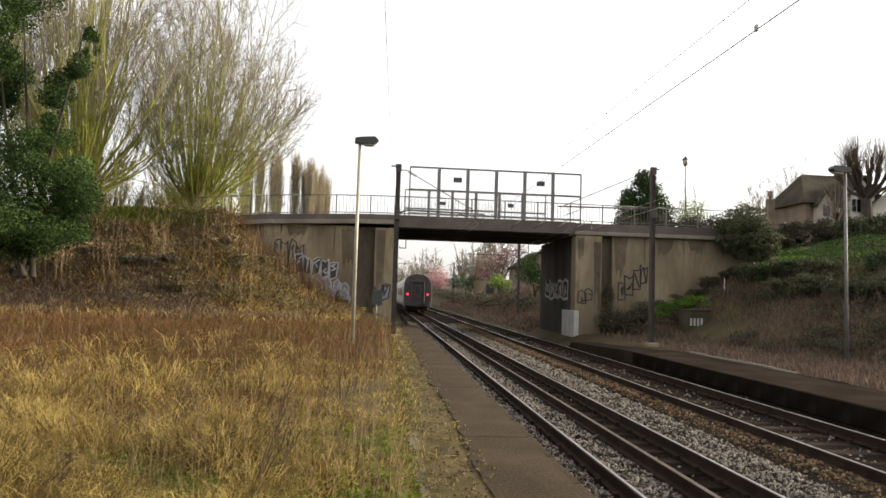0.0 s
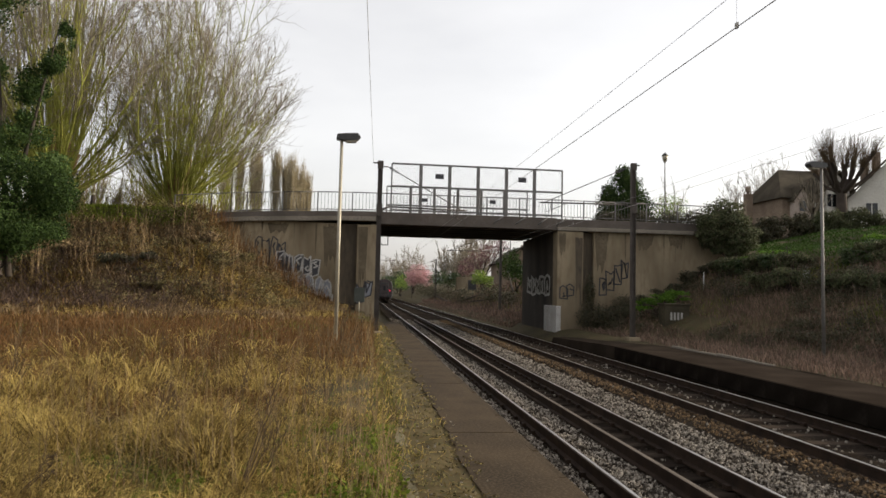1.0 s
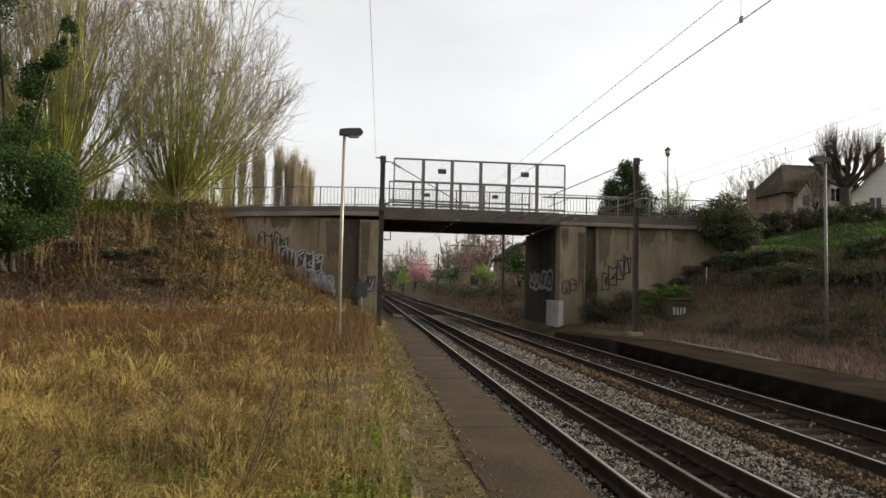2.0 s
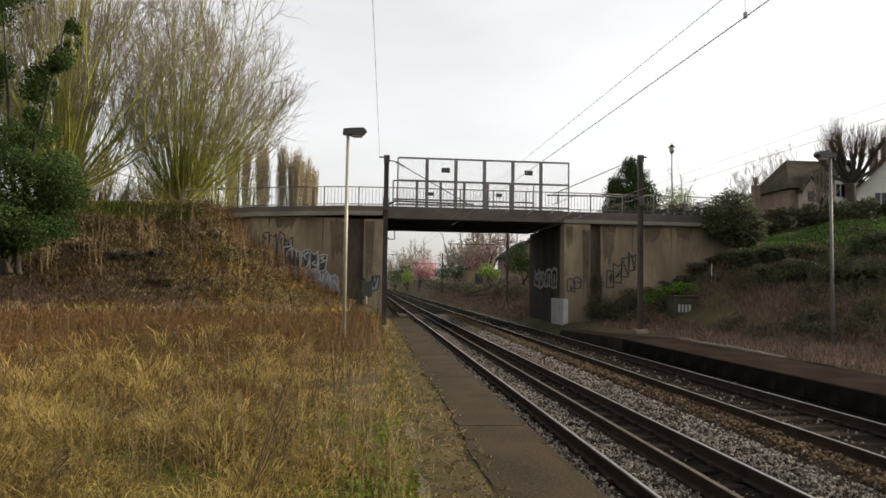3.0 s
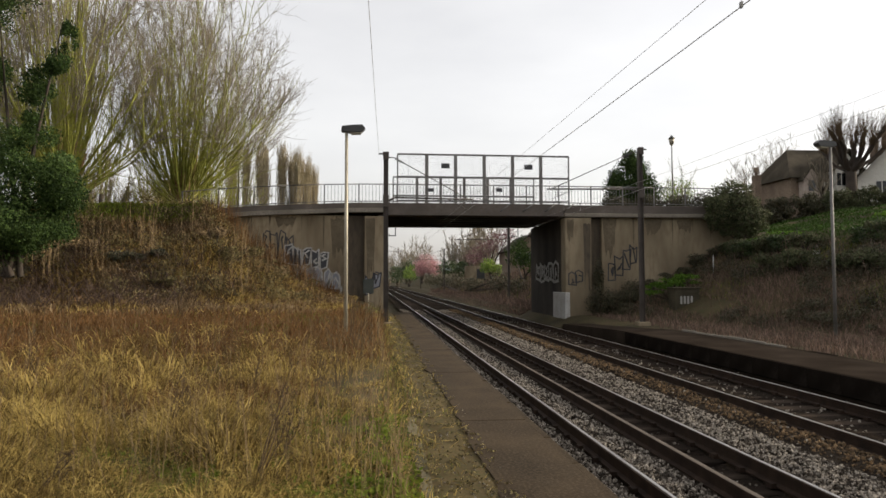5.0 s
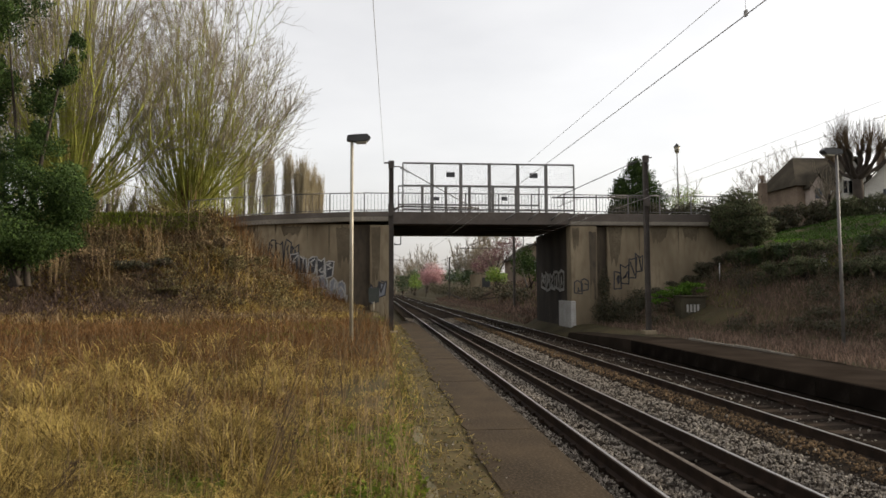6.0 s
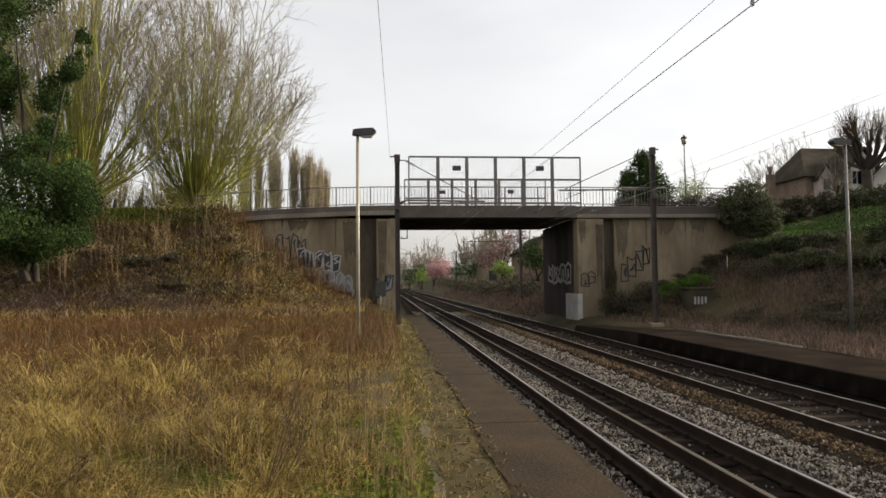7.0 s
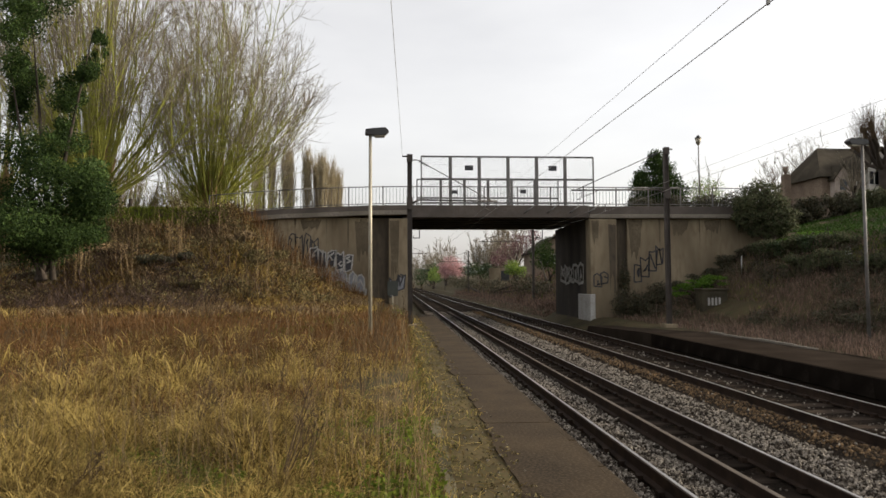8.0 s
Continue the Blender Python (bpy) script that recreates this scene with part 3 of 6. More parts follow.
for x, xs, zc, gap in ((3.48, 1, 4.28, 0.36), (7.2, -1, 4.03, 0.22)):
    zig = [(-30, 0.12), (-2, 0.11), (25.5, 0.06), (57, -0.12), (110, 0.12), (165, -0.12), (220, 0.1), (420, 0)]
    wire([(x + xs * d, y, zc) for y, d in zig], 0.006 if x < 5 else 0.004, "contact_wire", "taut contact wire above the track")
    run = []
    for (ya, da), (yb, db) in zip(zig, zig[1:]):
        for i in range(8):
            u = i / 8
            low = ya < 50 and yb < 60                     # the wires draw together under the bridge
            run.append((x + xs * (da + (db - da) * u), ya + (yb - ya) * u, zc + (gap if low else 1.15 - 2.0 * u * (1 - u))))
    wire(run, 0.0035 if x < 5 else 0.003, "catenary_wire", "carrying wire of the overhead line")
    bm = bmesh.new()
    for y in (-8, 6.15, 22.5):
        rod(bm, (x + xs * 0.1, y, zc), (x + xs * 0.1, y, zc + gap), 0.002, seg=4)
        box(bm, x + xs * 0.1 - 0.010, x + xs * 0.1 + 0.010, y - 0.02, y + 0.02, zc - 0.01, zc + 0.05)
    tagged(part("dropper_wires", bm, M_WIRE), "thin droppers between the wires", "wire", kind="stuff")
wire([(0.2 - 0.0205 * (25.5 - y), y, 6.45 - 0.0004 * (y + 20) * (25.5 - y)) for y in (25.5, 18, 11, 4, -4, -12, -20)], 0.0055, "return_wire", "thin wire from the mast top over the platform")


# ---- lamps ----
def platform_lamp(x, y, z0, h, side, label, steel):
    ob = thing("platform_lamp", label, "street lamp", pose(x, y, z0), "platform lamps")
    bm = bmesh.new()
    rod(bm, (0, 0, -0.3), (0, 0, h - 0.1), 0.055, 0.042, 12)
    part("pole", bm, steel, ob)
    bm = bmesh.new()
    s = side
    prism(bm, [(-0.14 * s, h - 0.12), (0.12 * s, h - 0.15), (0.42 * s, h - 0.12), (0.5 * s, h - 0.03), (0.42 * s, h + 0.06), (0.1 * s, h + 0.04), (-0.12 * s, h + 0.01)], 'y', -0.13, 0.13)
    part("lamp_head", bm, M_BLACK, ob, "dark flat lamp head")
    bm = bmesh.new()
    prism(bm, [(0.1 * s, h - 0.16), (0.4 * s, h - 0.14), (0.38 * s, h - 0.18), (0.14 * s, h - 0.19)], 'y', -0.1, 0.1)
    part("lamp_glass", bm, M_GALV, ob)


platform_lamp(-0.73, 18.2, 0.12, 5.64, 1, "slim pale steel platform lamp in the grass", M_GALV)
# M_IRON instead of M_GALV: the duller tone stands in for tree shade
platform_lamp(14.41, 19.8, -0.2, 6.15, -1, "slim pale steel platform lamp below the bank", M_IRON)


def street_lantern(x, y, z0, h, label):
    ob = thing("street_lantern", label, "street lamp", pose(x, y, z0), "street lanterns")
    bm = bmesh.new()
    rod(bm, (0, 0, -0.5), (0, 0, h), 0.05, 0.035, 8)
    part("pole", bm, M_MAST, ob)
    bm = bmesh.new()
    rod(bm, (0, 0, h), (0, 0, h + 0.1), 0.04, 0.12, 8)
    rod(bm, (0, 0, h + 0.1), (0, 0, h + 0.5), 0.14, 0.22, 8)
    part("lantern", bm, M_GALV, ob, "glazed lantern")
    bm = bmesh.new()
    rod(bm, (0, 0, h + 0.5), (0, 0, h + 0.7), 0.25, 0.07, 8)
    rod(bm, (0, 0, h + 0.7), (0, 0, h + 0.8), 0.04, 0.01, 8)
    part("cap", bm, M_BLACK, ob)


street_lantern(21.08, 45.5, 5.6, 5.55, "old-style street lantern beside the road")
street_lantern(-8.0, 41.0, 5.3, 3.75, "old-style street lantern on the bridge road")


# ---- train ----
M_COACH = material("grey_coach_paint", (0.26, 0.25, 0.24), (0.34, 0.33, 0.31), (0.20, 0.19, 0.17), 0.5, 10.0, 0.45, bump=0.05)
M_COACHEND = material("dark_coach_end", (0.035, 0.027, 0.027), (0.075, 0.055, 0.052), None, 1.0, 12.0, 0.6, bump=0.1)
M_GLASS = material("dark_window_glass", (0.02, 0.022, 0.025), (0.03, 0.03, 0.035), None, 1.0, 8.0, 0.1, bump=0.0)
M_TAIL = material("red_tail_light", (0.5, 0.02, 0.03), (0.6, 0.03, 0.03), None, 1.0, 8.0, 0.3, bump=0.0, glow=((1.0, 0.04, 0.09), 1.6))


def coach_section(k=0.0):
    half = [(1.30, 0.75), (1.42, 1.1), (1.42, 2.6), (1.36, 3.15), (1.15, 3.6), (0.75, 3.86), (0.0, 3.98)]
    return [(x - k * 0.3, z) for x, z in half] + [(-x + k * 0.3, z) for x, z in half[-2::-1]]


def build_train():
    ob = thing("train", "grey passenger train with dark rear end and lit red lights", "train", pose(TRACKS[0], 67, RAIL_Z))
    for c in range(4):
        y0 = c * 26.4
        bm = bmesh.new()
        prism(bm, coach_section(), 'y', y0 + 0.12, y0 + 25.8)
        body = part("carriage", bm, M_COACH, ob)
        for s in (-1, 1):
            for i in range(10):
                bm = bmesh.new()
                box(bm, min(s * 1.415, s * 1.428), max(s * 1.415, s * 1.428), y0 + 2.6 + i * 2.1, y0 + 4.1 + i * 2.1, 1.75, 2.65, 0.003)
                part("window", bm, M_GLASS, body)
        for yb in (y0 + 3.2, y0 + 22):
            bm = bmesh.new()
            box(bm, -1.15, 1.15, yb - 1.7, yb + 1.7, 0.35, 0.72, 0.05)
            bogie = part("bogie", bm, M_COACHEND, ob)
            for dy in (-1.25, 1.25):
                bm = bmesh.new()
                for s in (-0.75, 0.75):
                    rod(bm, (s - 0.06, yb + dy, 0.455), (s + 0.06, yb + dy, 0.455), 0.45, seg=20)
                rod(bm, (-0.75, yb + dy, 0.455), (0.75, yb + dy, 0.455), 0.08, seg=10)
                part("wheelset", bm, M_RAIL, bogie)
        bm = bmesh.new()
        box(bm, -0.9, 0.9, y0 + 6, y0 + 19, 0.3, 0.8, 0.05)
        part("underframe_box", bm, M_COACHEND, ob)
        bm = bmesh.new()
        box(bm, -0.8, 0.8, y0 + 25.8, y0 + 26.5, 1.0, 3.3, 0.05)
        part("gangway", bm, M_COACHEND, ob)
    # rear end: dark face, door, gangway frame, lights, buffers
    bm = bmesh.new()
    # inset so the pale rim stands in for sun glint on the corner
    prism(bm, coach_section(0.3), 'y', 0.0, 0.12)
    part("end_wall", bm, M_COACHEND, ob, "dark rear end wall")
    bm = bmesh.new()
    for s in (-1, 1):
        box(bm, s * 0.62 - 0.09, s * 0.62 + 0.09, -0.16, 0.0, 0.95, 3.2, 0.03)
    box(bm, -0.71, 0.71, -0.16, 0.0, 3.1, 3.3, 0.03)
    part("gangway_frame", bm, M_BLACK, ob)
    bm = bmesh.new()
    box(bm, -0.45, 0.45, -0.03, 0.0, 1.0, 3.0)
    part("end_door", bm, M_COACHEND, ob)
    bm = bmesh.new()
    box(bm, -0.22, 0.22, -0.04, -0.02, 2.0, 2.75)
    part("door_window", bm, M_GLASS, ob)
    for s in (-1, 1):
        bm = bmesh.new()
        rod(bm, (s * 1.0, -0.06, 1.95), (s * 1.0, 0.0, 1.95), 0.11, seg=14)
        part("tail_light", bm, M_TAIL, ob, "lit red tail light")
        bm = bmesh.new()
        rod(bm, (s * 0.87, -0.55, 1.06), (s * 0.87, 0.0, 1.06), 0.09, seg=10)
        rod(bm, (s * 0.87, -0.6, 1.06), (s * 0.87, -0.55, 1.06), 0.24, seg=14)
        part("buffer", bm, M_BLACK, ob)
    bm = bmesh.new()
    box(bm, -1.25, 1.25, -0.05, 0.1, 0.75, 1.2, 0.03)
    part("buffer_beam", bm, M_COACHEND, ob)
    return ob


train = build_train()


# ---- plants: tools ----
M_DRY = material("dry_grass", (0.105, 0.07, 0.02), (0.58, 0.435, 0.145), (0.12, 0.078, 0.026), 0.35, 3.0, 0.8, per_island=0.8, bump=0.0, through_light=0.45)
M_RUSSET = material("russet_dead_stems", (0.085, 0.043, 0.018), (0.215, 0.115, 0.044), (0.10, 0.06, 0.027), 0.3, 3.0, 0.9, per_island=0.8, bump=0.0, through_light=0.3)
M_GREEN = material("green_grass", (0.085, 0.105, 0.014), (0.20, 0.22, 0.034), (0.16, 0.125, 0.035), 0.5, 3.0, 0.7, per_island=0.8, bump=0.0, through_light=0.45)
M_BROWN = material("brown_brush", (0.10, 0.072, 0.042), (0.33, 0.24, 0.135), (0.16, 0.112, 0.064), 0.45, 3.0, 0.95, per_island=0.9, bump=0.0, through_light=0.25)
M_BRAMBLE = material("bramble_leaf", (0.03, 0.034, 0.018), (0.09, 0.082, 0.043), (0.07, 0.05, 0.03), 0.6, 5.0, 0.7, per_island=0.9, bump=0.0, through_light=0.2)
M_MOUNDLEAF = material("olive_bramble_leaf", (0.05, 0.045, 0.022), (0.24, 0.20, 0.09), (0.12, 0.085, 0.045), 0.6, 5.0, 0.8, per_island=0.9, bump=0.0, through_light=0.3)
M_IVY = material("ivy_leaf", (0.022, 0.04, 0.015), (0.065, 0.105, 0.028), (0.03, 0.04, 0.016), 0.5, 5.0, 0.9, per_island=0.8, bump=0.0, through_light=0.25, gloss=0.05)
M_LEAF = material("shrub_leaf", (0.022, 0.042, 0.014), (0.06, 0.095, 0.025), (0.04, 0.05, 0.02), 0.5, 5.0, 0.6, per_island=0.8, bump=0.0, through_light=0.25)
M_WEED = material("bright_weed_leaf", (0.085, 0.12, 0.015), (0.18, 0.22, 0.032), (0.13, 0.11, 0.03), 0.8, 5.0, 0.85, per_island=0.8, bump=0.0, through_light=0.35)
M_LEAFLIT = material("sunlit_green_leaf", (0.05, 0.09, 0.02), (0.11, 0.17, 0.04), None, 0.5, 5.0, 0.7, per_island=0.8, bump=0.0, through_light=0.35)
M_FRESH = material("fresh_leaf", (0.12, 0.20, 0.03), (0.24, 0.32, 0.05), None, 0.5, 5.0, 0.6, per_island=0.7, bump=0.0, through_light=0.4)
M_PINK = material("pink_blossom", (0.46, 0.25, 0.26), (0.62, 0.40, 0.40), None, 0.5, 5.0, 0.7, per_island=0.7, bump=0.0, through_light=0.4)
M_PURPLE = material("purple_leaf", (0.13, 0.065, 0.07), (0.23, 0.12, 0.125), None, 0.5, 5.0, 0.7, per_island=0.7, bump=0.0, through_light=0.3)
M_STEM = material("lichened_green_bark", (0.19, 0.205, 0.038), (0.39, 0.405, 0.09), (0.16, 0.13, 0.045), 0.8, 12.0, 0.9, bump=0.4)
M_TWIG = material("grey_brown_twig", (0.16, 0.135, 0.10), (0.29, 0.25, 0.19), None, 0.7, 8.0, 0.9, per_island=0.5, bump=0.0)
M_BARK = material("bare_trunk_bark", (0.22, 0.14, 0.06), (0.38, 0.26, 0.12), (0.13, 0.10, 0.05), 0.9, 10.0, 0.95, bump=0.6, depth=0.03)
M_DARKBARK = material("dark_bark", (0.03, 0.025, 0.02), (0.07, 0.055, 0.045), None, 1.0, 12.0, 0.95, bump=0.5)
M_DEADWEED = material("dry_weed_stalk", (0.05, 0.034, 0.02), (0.12, 0.085, 0.05), None, 1.0, 12.0, 0.9, bump=0.0)
M_MAUVE = material("mauve_bramble_stem", (0.045, 0.03, 0.024), (0.11, 0.075, 0.058), None, 0.6, 6.0, 0.9, per_island=0.7, bump=0.0)
M_STALK = material("weathered_dead_stalk", (0.12, 0.085, 0.045), (0.30, 0.215, 0.12), None, 1.0, 6.0, 0.95, per_island=0.6, bump=0.0)
M_POPLAR = material("poplar_twig", (0.25, 0.205, 0.13), (0.38, 0.32, 0.205), None, 0.3, 6.0, 0.9, per_island=0.5, bump=0.0)


def fast(name, v, f, mat, flat=True):
    """A mesh straight from arrays of points and equal-sided faces."""
    v, f = np.asarray(v, np.float32).reshape(-1, 3), np.asarray(f, np.int32)
    me = bpy.data.meshes.new(name)
    k = f.shape[1]
    me.vertices.add(len(v))
    me.vertices.foreach_set("co", v.ravel())
    me.loops.add(f.size)
    me.loops.foreach_set("vertex_index", f.ravel())
    me.polygons.add(len(f))
    me.polygons.foreach_set("loop_start", np.arange(len(f), dtype=np.int32) * k)
    if not flat:
        me.polygons.foreach_set("use_smooth", np.ones(len(f), bool))
    me.materials.append(mat)
    me.update(calc_edges=True)
    return new(name, me)


def blades(name, x, y, z, h, w, lean, mat, rng, label, parent=None):
    """Bent grass blades, three triangles each, at the given feet."""
    n = len(x)
    a, b = rng.uniform(0, 6.283, n), rng.uniform(0, 6.283, n)
    side = np.stack([np.cos(a), np.sin(a), np.zeros(n)], 1) * w[:, None] * 0.5
    over = np.stack([np.cos(b), np.sin(b), np.zeros(n)], 1) * (lean * h)[:, None]
    foot = np.stack([x, y, z - 0.03], 1)
    up = np.zeros((n, 3))
    up[:, 2] = h
    mid = foot + up * 0.6 + over * 0.35
    tip = foot + up * (1 - 0.35 * lean[:, None]) + over
    v = np.stack([foot - side, foot + side, mid - side * 0.8, mid + side * 0.8, tip], 1)
    f = (np.arange(n)[:, None, None] * 5 + np.array([(0, 1, 3), (0, 3, 2), (2, 3, 4)])[None]).reshape(-1, 3)
    ob = fast(name, v, f, mat)
    if parent:
        ob.parent = parent
        ob["kind"] = "stuff"
        return ob
    return tagged(ob, label, "grass", kind="stuff")


def tubes(p, r, sides):
    """Many tapered limbs at once. p: (n, k, 3) centre lines; r: (n, k) radii. Returns points and quads."""
    n, k, _ = p.shape
    d = p[:, -1] - p[:, 0]
    d /= np.linalg.norm(d, axis=1)[:, None] + 1e-9
    ref = np.where(np.abs(d[:, 2:]) > 0.9, np.array([[1.0, 0, 0]]), np.array([[0, 0, 1.0]]))
    a = np.cross(d, ref)
    a /= np.linalg.norm(a, axis=1)[:, None] + 1e-9
    b = np.cross(d, a)
    ang = np.arange(sides) * 6.28319 / sides
    ring = a[:, None, :] * np.cos(ang)[None, :, None] + b[:, None, :] * np.sin(ang)[None, :, None]
    v = p[:, :, None, :] + r[:, :, None, None] * ring[:, None, :, :]
    f = []
    for j in range(k - 1):
        for i in range(sides):
            i2 = (i + 1) % sides
            f.append((j * sides + i, j * sides + i2, (j + 1) * sides + i2, (j + 1) * sides + i))
    f = (np.arange(n)[:, None, None] * (k * sides) + np.array(f)[None]).reshape(-1, 4)
    return v.reshape(-1, 3), f


def limb_mesh(name, p, r, sides, mat, parent, label=""):
    v, f = tubes(p, r, sides)
    ob = fast(name, v, f, mat, False)
    ob.parent = parent
    if label:
        ob["label"] = label
    return ob


def offshoots(p, per, u0, length, rise, spread, rng, k, u1=1.0):
    """Twigs that grow from centre lines p: where, which way, how long."""
    n, m, _ = p.shape
    u = u0 + (u1 - u0) * rng.random((n, per)) ** 0.8
    s = u * (m - 1)
    i = np.minimum(s.astype(int), m - 2)
    t = (s - i)[..., None]
    idx = np.arange(n)[:, None]
    foot = p[idx, i] * (1 - t) + p[idx, i + 1] * t
    way = p[idx, i + 1] - p[idx, i]
    way /= np.linalg.norm(way, axis=2)[..., None] + 1e-9
    way = way + rng.normal(0, spread, way.shape)
    way[..., 2] += rise
    way /= np.linalg.norm(way, axis=2)[..., None]
    ln = length * rng.uniform(0.5, 1.2, (n, per)) * (1.15 - 0.5 * u)
    q = np.linspace(0, 1, k)
    pts = foot[:, :, None, :] + way[:, :, None, :] * (ln[..., None, None] * q[None, None, :, None])
    pts[..., 2] += (ln[..., None] * 0.16 * q * q) * (1 if rise >= 0 else -1)
    pts += rng.normal(0, 0.03, pts.shape) * ln[..., None, None] * q[None, None, :, None]
    return pts.reshape(-1, k, 3)


def fountain_tree(at, height, radius, stems, seed, label, twigs=10, fine=5, lean=(0, 0), stem_r=0.06, mats=None, name="bare_tree", forks=4, thick=1.0, shoots=0):
    """A many-stemmed bare tree: stems rise from one low fork, fork again and end in a haze of twigs."""
    rng = np.random.default_rng(seed)
    stem_m, twig_m, bark_m = mats or (M_STEM, M_TWIG, M_BARK)
    ob = thing(name, label, "tree", pose(*at), "bare trees")
    k = 10
    u = np.linspace(0, 1, k)
    a = rng.uniform(0, 6.283, stems)
    th = radians(64) * rng.random(stems) ** 0.95
    ln = rng.uniform(0.72, 0.96, stems) / np.sqrt((np.cos(th) / height) ** 2 + (np.sin(th) / radius) ** 2)
    low = height * 0.075
    curl = rng.uniform(0.10, 0.32, stems) * np.sin(th)
    p = np.zeros((stems, k, 3))
    out = (ln * np.sin(th))[:, None] * (u[None] ** 0.9) * (1 - 0.25 * curl[:, None] * u[None])
    p[..., 0] = np.cos(a)[:, None] * (out + 0.2) + lean[0] * u
    p[..., 1] = np.sin(a)[:, None] * (out + 0.2) + lean[1] * u
    p[..., 2] = low * rng.uniform(0.45, 1.35, stems)[:, None] + (ln * np.cos(th))[:, None] * u + (ln * curl)[:, None] * u ** 2
    p += np.cumsum(rng.normal(0, 0.012 * height, p.shape) * np.array([1, 1, 0.3]), axis=1) * 0.5 * u[None, :, None]
    size = rng.uniform(0.45, 1.35, stems)[:, None] * (1.15 - 0.5 * np.sin(th))[:, None]
    r = stem_r * size * (1.0 - 0.85 * u)[None]
    if stems > 30:
        for i in range(stems):
            limb_mesh("stem", p[i:i + 1], r[i:i + 1], 6, stem_m, ob)
    else:
        limb_mesh("stem_clump", p, r, 5, stem_m, ob)["kind"] = "stuff"
    fk = offshoots(p, forks, 0.22, height * 0.3, 0.25, 0.36, rng, 7)
    limb_mesh("fork_spray", fk, np.linspace(stem_r * 0.36, 0.006 * thick, 7)[None].repeat(len(fk), 0), 5, stem_m, ob)["kind"] = "stuff"
    if shoots:
        sh = offshoots(p, shoots, 0.03, height * 0.2, 0.9, 0.3, rng, 5, 0.5)
        limb_mesh("shoot_spray", sh, np.linspace(0.016, 0.005, 5)[None].repeat(len(sh), 0), 4, stem_m, ob, "thin green upright shoots")["kind"] = "stuff"
    sc = height / 13 * thick
    tw = np.concatenate([offshoots(fk, twigs, 0.3, height * 0.11, 0.12, 0.55, rng, 5), offshoots(p, twigs, 0.42, height * 0.11, 0.1, 0.6, rng, 5)])
    limb_mesh("branch_spray", tw, np.linspace(0.012, 0.005, 5)[None].repeat(len(tw), 0) * sc, 4, twig_m, ob)["kind"] = "stuff"
    tf = offshoots(tw, fine, 0.2, height * 0.07, 0.2, 0.6, rng, 3)
    limb_mesh("twig_spray", tf, np.linspace(0.006, 0.003, 3)[None].repeat(len(tf), 0) * sc, 3, twig_m, ob, "fine grey-brown twigs")["kind"] = "stuff"
    bm = bmesh.new()
    rod(bm, (0, 0, -0.8), (0, 0, low * 0.7), radius * 0.10, radius * 0.075, 12)
    for i in range(9):
        b = 6.283 * i / 9 + rng.uniform(-0.2, 0.2)
        knee = Vector((math.cos(b) * radius * 0.08, math.sin(b) * radius * 0.08, low + height * 0.03 * rng.uniform(0.6, 1.6)))
        rod(bm, (0, 0, low * 0.4), knee, radius * 0.042, radius * 0.032, 8)
        rod(bm, knee, knee + Vector((math.cos(b) * radius * 0.07 * rng.uniform(0.3, 1.2), math.sin(b) * radius * 0.07, height * 0.1 * rng.uniform(0.7, 1.5))), radius * 0.031, stem_r * 0.8, 8)
    part("trunk", bm, bark_m, ob, "pale forked trunk")
    return ob


def leaf_cloud(lumps, n, size, rng, hollow=0.6):
    """Leaf quads scattered through lumps (x, y, z, rx, ry, rz)."""
    lumps = np.asarray(lumps, float)
    wt = (lumps[:, 3] * lumps[:, 5] + lumps[:, 4] * lumps[:, 5]) ** 0.9
    pick = rng.choice(len(lumps), n, p=wt / wt.sum())
    d = rng.normal(0, 1, (n, 3))
    d /= np.linalg.norm(d, axis=1)[:, None]
    bump = 1 + 0.16 * np.sin(d[:, 0] * 7 + pick) * np.sin(d[:, 1] * 6 + pick * 2) + 0.12 * np.sin(d[:, 2] * 9 + pick * 3)
    rad = (1 - hollow * rng.random(n) ** 1.6) * bump + rng.normal(0, 0.05, n)
    c = lumps[pick, :3] + d * lumps[pick, 3:] * rad[:, None]
    a = rng.normal(0, 1, (n, 3))
    a /= np.linalg.norm(a, axis=1)[:, None]
    b = np.cross(a, d + rng.normal(0, 0.7, (n, 3)))
    b /= np.linalg.norm(b, axis=1)[:, None] + 1e-9
    s = size * rng.uniform(0.6, 1.3, n)[:, None]
    bend = np.cross(a, b) * s * 0.25
    v = np.stack([c - a * s, c + b * s * 0.55 + bend, c + a * s, c - b * s * 0.55 + bend], 1)
    f = np.arange(n)[:, None] * 4 + np.array([(0, 1, 2, 3)])
    return v, f


def clumps(lumps, k, f, seed):
    """Breaks large lumps into k uneven smaller ones each, with gaps between."""
    rng = np.random.default_rng(seed)
    out = []
    for x, y, z, a, b, c in lumps:
        for _ in range(k):
            d = rng.normal(0, 1, 3)
            d *= rng.uniform(0.5, 1.0) / np.linalg.norm(d)
            s = f * rng.uniform(0.6, 1.3)
            out.append((x + d[0] * a, y + d[1] * b, z + d[2] * c, a * s, b * s, c * s * 0.75))
    return out


